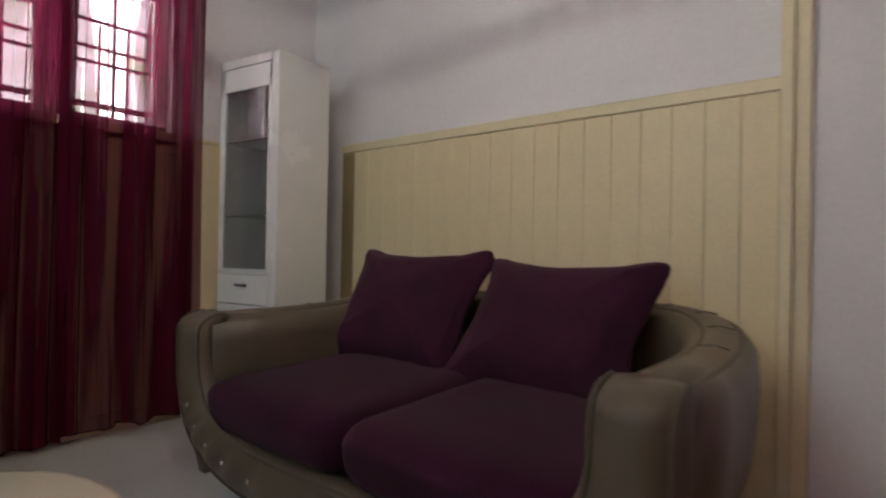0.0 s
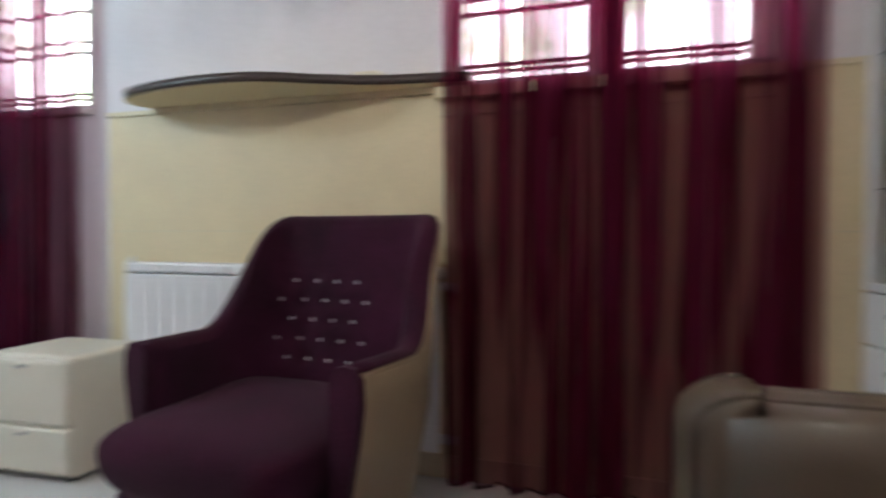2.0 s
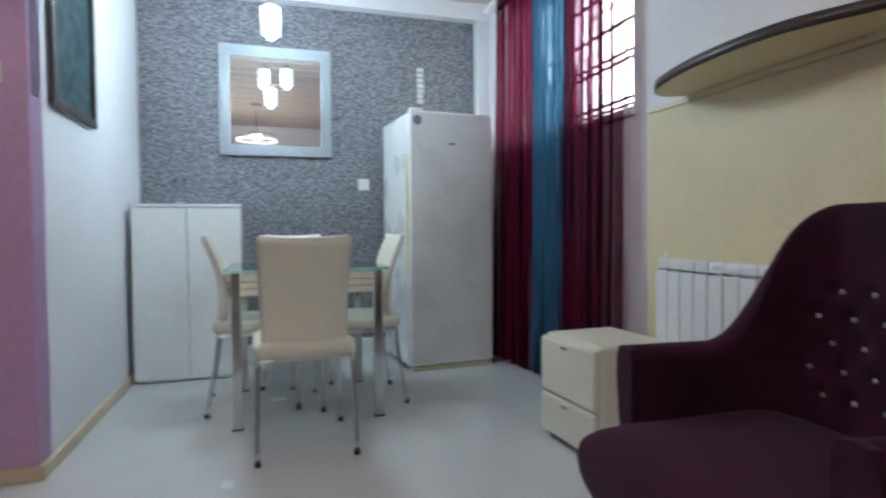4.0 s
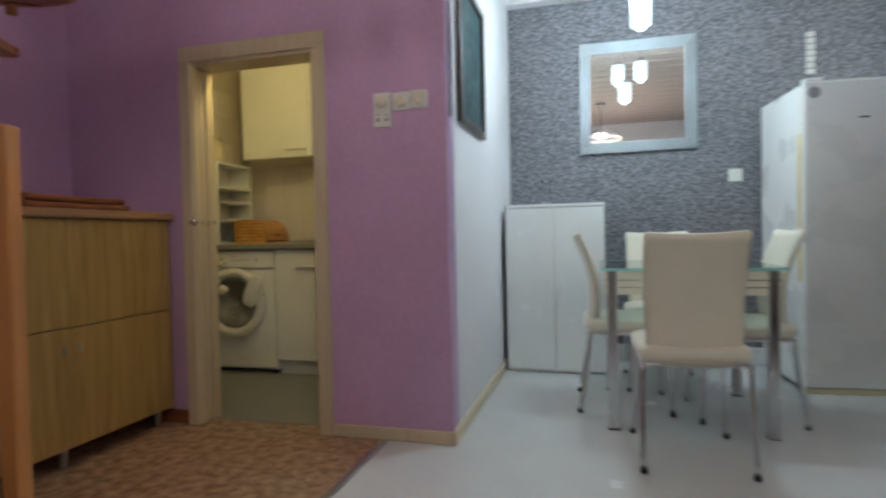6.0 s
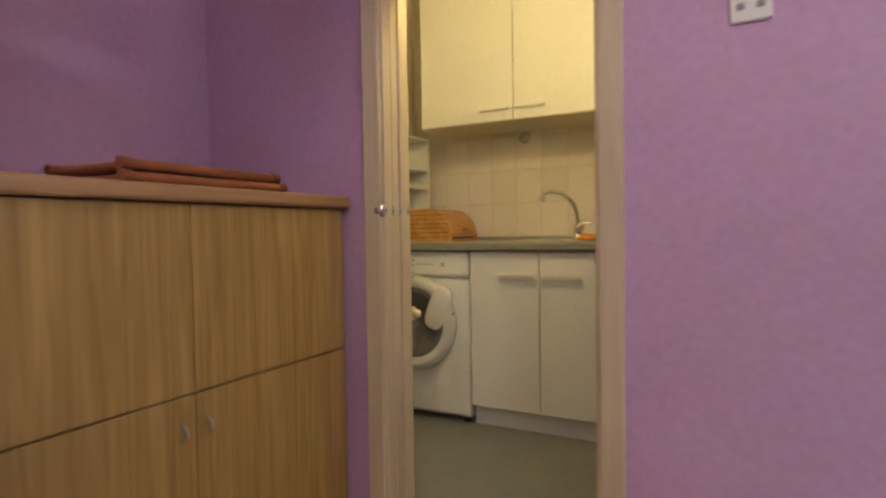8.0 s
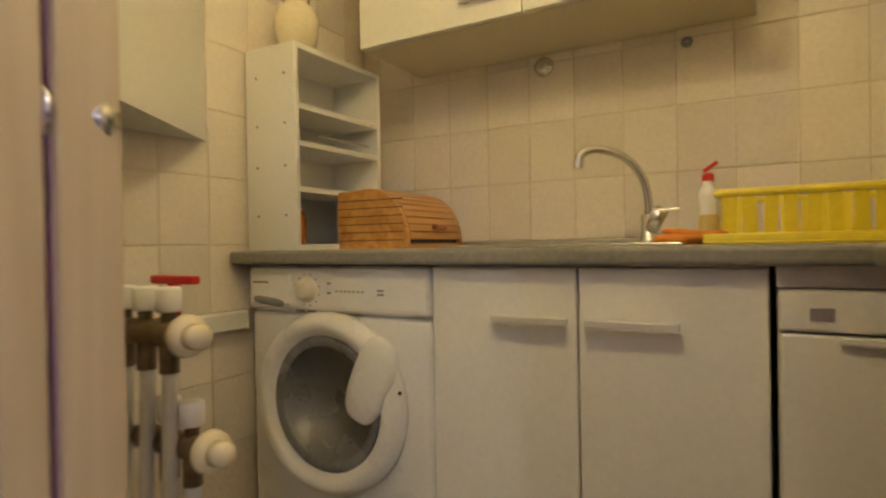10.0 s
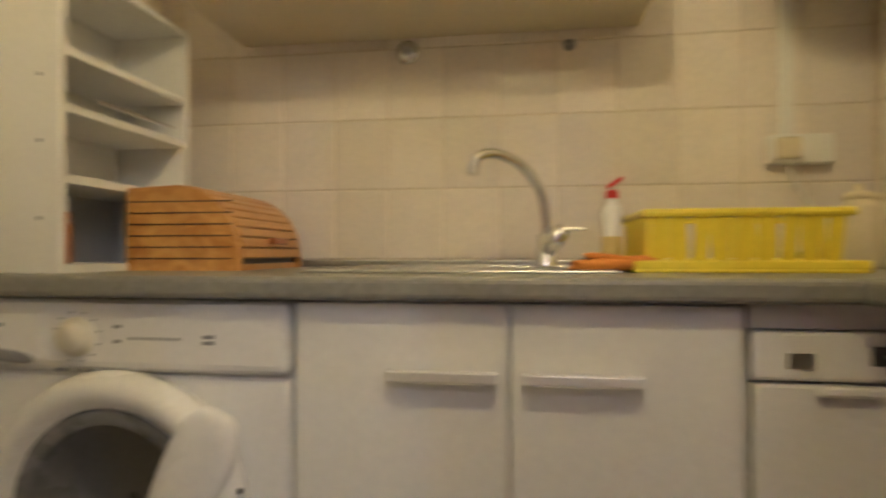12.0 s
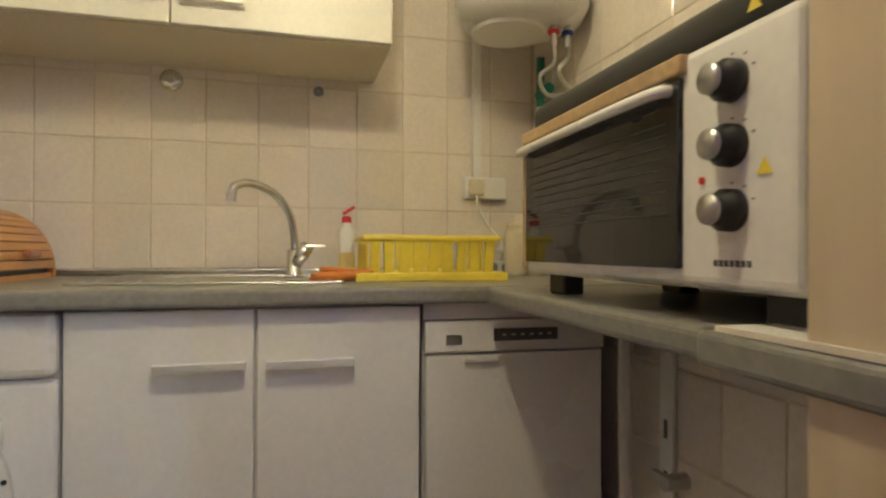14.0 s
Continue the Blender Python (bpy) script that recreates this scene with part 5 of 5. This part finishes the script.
bmesh.ops.transform(cp, matrix=pose(0.012, 0, 0.186, 0, 30, 0), verts=cp.verts)
part("spout_flap", cp, REDP, bt)

dr = thing("dish_rack", "yellow plastic dish rack on a drip tray", "dish rack", (0.49, -2.40, 0.887))
part("tray", boxes([(-0.19, -0.15, 0, 0.20, 0.17, 0.008), (-0.19, 0.158, 0.006, 0.20, 0.17, 0.022), (-0.19, -0.15, 0.006, -0.178, 0.158, 0.022), (0.188, -0.15, 0.006, 0.20, 0.158, 0.022)], 0.003), YELLOWP, dr)
for s, n in ((1, 9), (-1, 9)):
    for q in range(n):
        x = -0.150 + q * 0.0375
        bm = box(-0.0125, -0.003, 0, 0.0125, 0.003, 0.09, 0.001)
        bmesh.ops.transform(bm, matrix=pose(x, s * 0.125, 0.018, -s * 8, (q % 2) * 4 - 2, 0), verts=bm.verts)
        part("slat", bm, YELLOWP, dr)
for s in (-1, 1):
    for q in range(6):
        part("slat", box(s * 0.165 - 0.003, -0.10 + q * 0.038, 0.018, s * 0.165 + 0.003, -0.084 + q * 0.038, 0.105, 0.001), YELLOWP, dr)
part("rim", tube([(-0.175, -0.14, 0.108), (0.175, -0.14, 0.108), (0.175, 0.14, 0.108), (-0.175, 0.14, 0.108)], 0.008, 8, None, True), YELLOWP, dr)
part("floor_plate", box(-0.155, -0.115, 0.012, 0.155, 0.115, 0.024, 0.004), YELLOWP, dr)
ck = thing("cleaning_cloth", "orange sponge cloth lying beside the tap", "cloth", (0.72, -2.27, 0.889))
part("fold", cushion(0.15, 0.09, 0.026, 0.5, pose(0, 0, 0.013, 0, 4, 12), 0.03, 24, seed=3), ORANGE, ck, "", True)
part("fold", cushion(0.11, 0.05, 0.014, 0.5, pose(0.0, 0.01, 0.024, 0, -6, -8), 0.03, 20, seed=6), ORANGE, ck, "", True)

cpv = thing("valve_cover", "round chrome valve cover on the tiled wall", "valve cover", (1.19, KY0, 1.463))
part("rosette", lathe([(0, 0), (0.032, 0), (0.030, 0.008), (0.014, 0.012), (0, 0.012)], (0, 0, 0), "Y", 28), CHROME, cpv, "", True)
part("stub", cyl((0, 0.01, 0), (0, 0.022, 0), 0.012, 0.011, 16), STEEL, cpv)
cp2 = thing("wall_plug", "small grey plug in the tiled wall", "plug", (0.765, KY0, 1.462))
part("disc", lathe([(0, 0), (0.016, 0), (0.014, 0.005), (0, 0.006)], (0, 0, 0), "Y", 20), MIDGREY, cp2, "", True)
part("slot", box(-0.007, 0.006, -0.001, 0.007, 0.0066, 0.001), STEEL, cp2)

sc = thing("double_socket", "double cream surface socket with a plugged cable", "socket", (0.222, KY0, 1.172))
part("box", box(-0.072, 0, -0.036, 0.072, 0.034, 0.036, 0.005), WHITE_LAM, sc)
part("plug", box(0.008, 0.034, -0.026, 0.062, 0.058, 0.026, 0.008), CERAMIC, sc)
part("trunking", box(0.010, 0, 0.036, 0.040, 0.018, 1.05, 0.003), WHITE_LAM, sc, "cream cable trunking")
part("cable", tube(arc([(0.035, 0.05, -0.024), (0.03, 0.055, -0.07), (-0.01, 0.04, -0.13), (-0.05, 0.05, -0.18), (-0.04, 0.06, -0.25), (-0.075, 0.09, -0.27)], 7), 0.004, 8), WHITE_LAM, sc, "", True)
ps = thing("power_strip", "white power strip with coiled cable on the worktop", "power strip", (0.245, -2.60, 0.905), 0)
part("housing", box(-0.11, -0.018, 0.0, 0.085, 0.018, 0.045, 0.008), WHITE_LAM, ps)
for q in range(3):
    part("outlet", lathe([(0, 0), (0.018, 0), (0.018, 0.002), (0.015, 0.002), (0, 0.001)], (-0.075 + q * 0.05, 0.018, 0.023), "Y", 20), MIDGREY, ps)
part("cable", tube(arc([(0.085, 0, 0.02), (0.09, 0.03, 0.06), (0.03, 0.04, 0.085), (-0.06, 0.03, 0.075), (-0.12, 0.02, 0.03), (-0.09, 0.05, 0.0)], 7), 0.005, 8), WHITE_LAM, ps, "", True)
ps.location.z = 0.887
for x, y in ((0.160, -2.53), (0.083, -2.56)):
    j = thing("storage_jar", "cream ceramic storage jar beside the oven", "jar", (x, y, 0.887), 0, "storage jars")
    j.scale = (0.73, 0.73, 1.0)
    part("body", lathe([(0, 0), (0.045, 0), (0.05, 0.01), (0.05, 0.13), (0.04, 0.15), (0, 0.15)], seg=28), CERAMIC, j, "", True)
    part("lid", lathe([(0, 0.15), (0.042, 0.15), (0.040, 0.165), (0.012, 0.17), (0.012, 0.185), (0, 0.187)], seg=24), CERAMIC, j, "", True)


def oven():
    o = thing("mini_oven", "white tabletop oven with a dark glass door and three knobs", "oven", (0.40, -1.555, 0.886), 0)
    y0, y1, d = -0.30, 0.305, 0.33
    part("body", box(-d, y0, 0.035, 0.0, y1, 0.30, 0.018, seg=3), WHITE_APP, o)
    part("top_cover", box(-d + 0.004, y0 + 0.006, 0.285, 0.002, y1 - 0.004, 0.348, 0.022, seg=4), BLACK, o, "black rounded top cover", True)
    part("front_frame", box(-0.01, y0, 0.040, 0.010, y1, 0.298, 0.010, seg=3), WHITE_APP, o)
    dr = part("door", box(0.008, y0 + 0.014, 0.058, 0.016, 0.152, 0.272, 0.003), OVENGLASS, o, "dark glass door")
    part("door_trim", boxes([(0.008, y0 + 0.004, 0.274, 0.02, 0.158, 0.296), (0.008, y0 + 0.002, 0.045, 0.017, y0 + 0.013, 0.29)], 0.003), HEATED, dr, "heat-browned trim")
    part("handle", tube(arc([(0.012, y0 + 0.02, 0.262), (0.032, y0 + 0.03, 0.257), (0.034, -0.08, 0.258), (0.032, 0.115, 0.258), (0.012, 0.135, 0.260)], 6), 0.0075, 10), WHITE_APP, dr, "", True)
    for q in range(9):
        part("rack_wire", cyl((0.0166, y0 + 0.03, 0.12 + q * 0.013), (0.0166, 0.13, 0.12 + q * 0.013), 0.0007, 0.0007, 6), DARKGREY, dr)
    for z in (0.118, 0.182, 0.246):
        k = part("knob", lathe([(0, 0), (0.0215, 0), (0.021, 0.012), (0.016, 0.015), (0.0155, 0.026), (0.013, 0.029), (0, 0.029)], (0.010, 0.225, z), "X", 28), BLACK, o, "", True)
        part("knob_face", lathe([(0, 0.029), (0.013, 0.029), (0.0142, 0.025), (0.0155, 0.025), (0.015, 0.0300), (0, 0.0305)], (0.010, 0.225, z), "X", 24), STEEL, k, "", True)
        for q in range(5):
            a = radians(20 + q * 35)
            part("mark", box(0.0101, 0.225 + 0.029 * math.cos(a) - 0.002, z + 0.027 * math.sin(a) - 0.001, 0.0106, 0.225 + 0.029 * math.cos(a) + 0.002, z + 0.027 * math.sin(a) + 0.001), MIDGREY, o)
    for q in range(7):
        part("mark", box(0.0101, 0.200 + q * 0.0075, 0.062, 0.0106, 0.2052 + q * 0.0075, 0.0685), DARKGREY, o)
    part("pilot_light", cyl((0.010, 0.183, 0.152), (0.0125, 0.183, 0.152), 0.004, 0.004, 10), REDP, o)
    for yy, zz, xx in ((0.266, 0.157, 0.0105), (0.245, 0.318, 0.0022)):
        bm = bmesh.new()
        vsx = [bm.verts.new((xx, yy - 0.009, zz - 0.008)), bm.verts.new((xx, yy + 0.009, zz - 0.008)), bm.verts.new((xx, yy, zz + 0.008))]
        bm.faces.new(vsx)
        r = bmesh.ops.extrude_face_region(bm, geom=bm.faces[:])
        bmesh.ops.translate(bm, vec=(0.001, 0, 0), verts=[v for v in r["geom"] if isinstance(v, bmesh.types.BMVert)])
        part("warning_sticker", bm, YELLOWP, o)
    for x in (-d + 0.04, -0.05):
        for y in (y0 + 0.05, y1 - 0.05):
            part("foot", box(x - 0.02, y - 0.03, 0.0, x + 0.02, y + 0.03, 0.038, 0.004), BLACK, o)


oven()
wb = thing("cutting_board", "thin white board lying on the worktop end", "board", (0.33, -1.245, 0.8865))
part("board", box(-0.07, -0.075, 0, 0.105, 0.13, 0.006, 0.002), WHITE_LAM, wb)
part("edge_band", box(0.105, -0.075, 0, 0.108, 0.13, 0.006), CREAM_LEATHER, wb)

bo = thing("water_heater", "white cylindrical water heater hung above the worktop", "water heater", (0.232, -2.32, 1.57))
part("tank", lathe([(0, 0.0), (0.12, 0.004), (0.165, 0.02), (0.185, 0.06), (0.185, 0.66), (0.16, 0.70), (0, 0.72)], seg=48), WHITE_APP, bo, "", True)
part("cover", lathe([(0, -0.006), (0.10, -0.006), (0.104, 0.004), (0, 0.004)], (0.03, -0.02, 0), seg=36), WHITE_LAM, bo)
for x, mtl in ((-0.075, REDP), (-0.115, BLUEP)):
    part("inlet", cyl((x, 0.05, 0.02), (x, 0.05, -0.015), 0.011, 0.011, 14), STEEL, bo)
    part("collar", cyl((x, 0.05, -0.008), (x, 0.05, -0.018), 0.016, 0.016, 14), mtl, bo)
    part("fitting", cyl((x, 0.05, -0.018), (x, 0.05, -0.05), 0.009, 0.009, 12), STEEL, bo)
part("hose", tube(arc([(-0.075, 0.05, -0.05), (-0.07, 0.06, -0.10), (-0.03, 0.06, -0.14), (-0.06, 0.04, -0.18), (-0.13, 0.02, -0.17)], 7), 0.006, 8), STEEL, bo, "braided hose", True)
part("hose", tube(arc([(-0.115, 0.05, -0.05), (-0.10, 0.08, -0.09), (-0.07, 0.09, -0.13), (-0.12, 0.05, -0.16), (-0.17, 0.02, -0.15)], 7), 0.006, 8), STEEL, bo, "braided hose", True)
gp = thing("water_pipe", "green and cream water pipes in the kitchen corner", "pipe", (KX0 + 0.03, -2.55, 0.887))
part("riser", cyl((0.0, 0, 0.0), (0, 0, 0.54), 0.013, 0.013, 14), WHITE_LAM, gp)
part("green_pipe", tube(arc([(0.0, 0, 0.54), (0.0, 0.0, 0.62), (0.0, 0.0, 0.70)], 4), 0.013, 12), GREENP, gp)
part("elbow", cyl((0, -0.005, 0.58), (0, 0.07, 0.585), 0.017, 0.017, 14), GREENP, gp)
dp = thing("drain_pipe", "grey drain pipe and valve under the worktop", "pipe", (KX0 + 0.03, -1.99, 0.004))
part("pipe", tube([(0.02, -0.02, 0), (0.03, -0.02, 0.45), (0.035, -0.02, 0.84)], 0.014, 12), WHITE_LAM, dp)
part("valve", cyl((0.0, 0.15, 0.50), (0.05, 0.15, 0.50), 0.018, 0.016, 14), STEEL, dp)
part("valve_handle", box(0.045, 0.12, 0.505, 0.06, 0.18, 0.52, 0.003), STEEL, dp)

BRASS = mat("dull_brass", (0.20, 0.15, 0.09), 0.42, 0.8, vary=0.25, scale=30)


def manifold(at, n, label):
    m = thing("water_manifold", label, "tap", at, 0, "water manifolds beside the doorway")
    L = 0.05 + 0.047 * n
    part("bar", cyl((0.01, 0, 0), (L, 0, 0), 0.017, 0.017, 18, None, 0.002), BRASS, m, "", True)
    part("flange", lathe([(0, 0.012), (0.025, 0.012), (0.027, 0.006), (0.025, -0.004), (0, -0.006)], (0, 0, 0), "X", 28), CERAMIC, m, "cream plastic flange", True)
    part("end_knob", lathe([(0, 0), (0.016, 0), (0.0155, -0.018), (0.012, -0.023), (0, -0.024)], (-0.004, 0, 0), "X", 24), CERAMIC, m, "cream knob", True)
    for q in range(n):
        x = 0.04 + q * 0.047
        part("neck", cyl((x, 0, 0.012), (x, 0, 0.030), 0.009, 0.009, 12), BRASS, m)
        part("cap", lathe([(0, 0.028), (0.0145, 0.028), (0.0155, 0.031), (0.0155, 0.056), (0.013, 0.059), (0, 0.058)], (x, 0, 0), seg=20), WHITE_LAM, m, "white valve cap", True)
        part("outlet", cyl((x, 0, -0.012), (x, 0, -0.048), 0.012, 0.012, 12), BRASS, m)
        part("hose", tube(arc([(x, 0, -0.045), (x + 0.004, 0.0, -0.17), (x + 0.03, -0.01, -0.36), (x + 0.10, -0.03, -at[2] + 0.10), (x + 0.18, -0.03, -at[2] + 0.016)], 7), 0.0095, 10), HANDLE, m, "pale braided hose", True)
    part("supply_pipe", tube(arc([(L - 0.01, 0, 0), (L + 0.02, 0.02, 0), (L + 0.03, KY1 - 0.012 - at[1], 0)], 6), 0.012, 12), BRASS, m, "", True)
    return m


manifold((1.165, -1.385, 0.645), 2, "brass manifold with two white caps and hoses")
upm = manifold((1.180, -1.366, 0.790), 3, "brass manifold with three white caps and a red lever")
part("lever_stem", cyl((0.10, -0.05, 0.012), (0.10, -0.05, 0.062), 0.008, 0.008, 12), REDP, upm)
part("lever_pipe", cyl((0.10, 0.0, 0.0), (0.10, -0.055, 0.006), 0.012, 0.012, 12), BRASS, upm)
part("red_lever", box(0.055, -0.059, 0.058, 0.145, -0.043, 0.070, 0.003), REDP, upm, "red lever handle")
tr = thing("pipe_cover", "white pipe cover along the tiled wall", "pipe cover", (KX1 - 0.001, -2.06, 0.665))
part("cover", box(-0.035, 0, 0, 0, 0.74, 0.05, 0.004), WHITE_LAM, tr)
part("end_cap", box(-0.037, -0.004, -0.002, 0.0, 0.004, 0.052, 0.002), WHITE_LAM, tr)

kl = thing("kitchen_lamp", "round glass wall lamp above the kitchen doorway", "wall light", (0.82, KY1 - 0.012, 1.95))
part("base", lathe([(0, 0), (0.055, 0), (0.055, -0.025), (0, -0.03)], (0, 0, 0), "Y", 32), WHITE_LAM, kl)
part("globe", ball((0, -0.093, 0), 0.068, None, 24), GLOBE_ON, kl, "lit globe", True).visible_shadow = False
# Unseen fixture, added to hold the fill light of the hall.
hl = thing("hall_lamp", "added round fill lamp on the hall ceiling, out of view", "ceiling light", (0.25, 0.55, H - 0.018))
part("base", lathe([(0, 0), (0.09, 0), (0.09, -0.02), (0, -0.02)], seg=32), CHROME, hl)
part("globe", lathe([(0.08, -0.02), (0.11, -0.06), (0.08, -0.12), (0, -0.14)], seg=32), GLOBE_ON, hl, "lit globe", True).visible_shadow = False


# ---- boards and tiles ----
def pieces(parent, name, mesh_bm, material, places):
    first = part(name, mesh_bm, material, parent)
    first.matrix_basis = places[0]
    for m in places[1:]:
        o = new(name, first.data)
        o.parent, o.matrix_basis = parent, m


backing = bpy.data.objects["panel_backing"]
pieces(backing, "plank", box(0.0, -0.010, 0.0, 0.1195, 0.0, 1.452, 0.002), PANEL, [pose(-0.128 - 0.122 * (i + 1), SY - 0.012, 0.022) for i in range(18)])
for q, (wname, m0, n, z0, z1) in enumerate((("wall_kitchen_south", pose(KX1 - 0.005, KY0 - 0.012, 0, 0, 0, 180), 12, 0.905, 2.45),
                                               ("wall_kitchen_west", pose(KX0 - 0.012, KY0 + 0.003, 0, 0, 0, 90), 9, 0.145, 2.0),
                                               ("wall_kitchen_east", pose(KX1 + 0.012, KY1 - 0.01, 0, 0, 0, -90), 9, 0.335, 2.0))):
    wall = bpy.data.objects[wname]
    w = box(0.0016, -0.002, 0.0016, 0.1484, 0.010, 0.1884, 0.0020, seg=1)
    if q == 0:
        spots = [pose(KX0 + 0.005 + i * 0.15, KY0 - 0.012, z0 + r * 0.19) for r in range(9) for i in range(12)]
    else:
        spots = [m0 @ pose(i * 0.15, 0, z0 + r * 0.19) for r in range(10) if z0 + r * 0.19 <= z1 for i in range(n)]
        bmesh.ops.transform(w, matrix=Matrix.Diagonal((1, -1, 1, 1)), verts=w.verts)
    pieces(wall, "tile", w, TILE, spots)
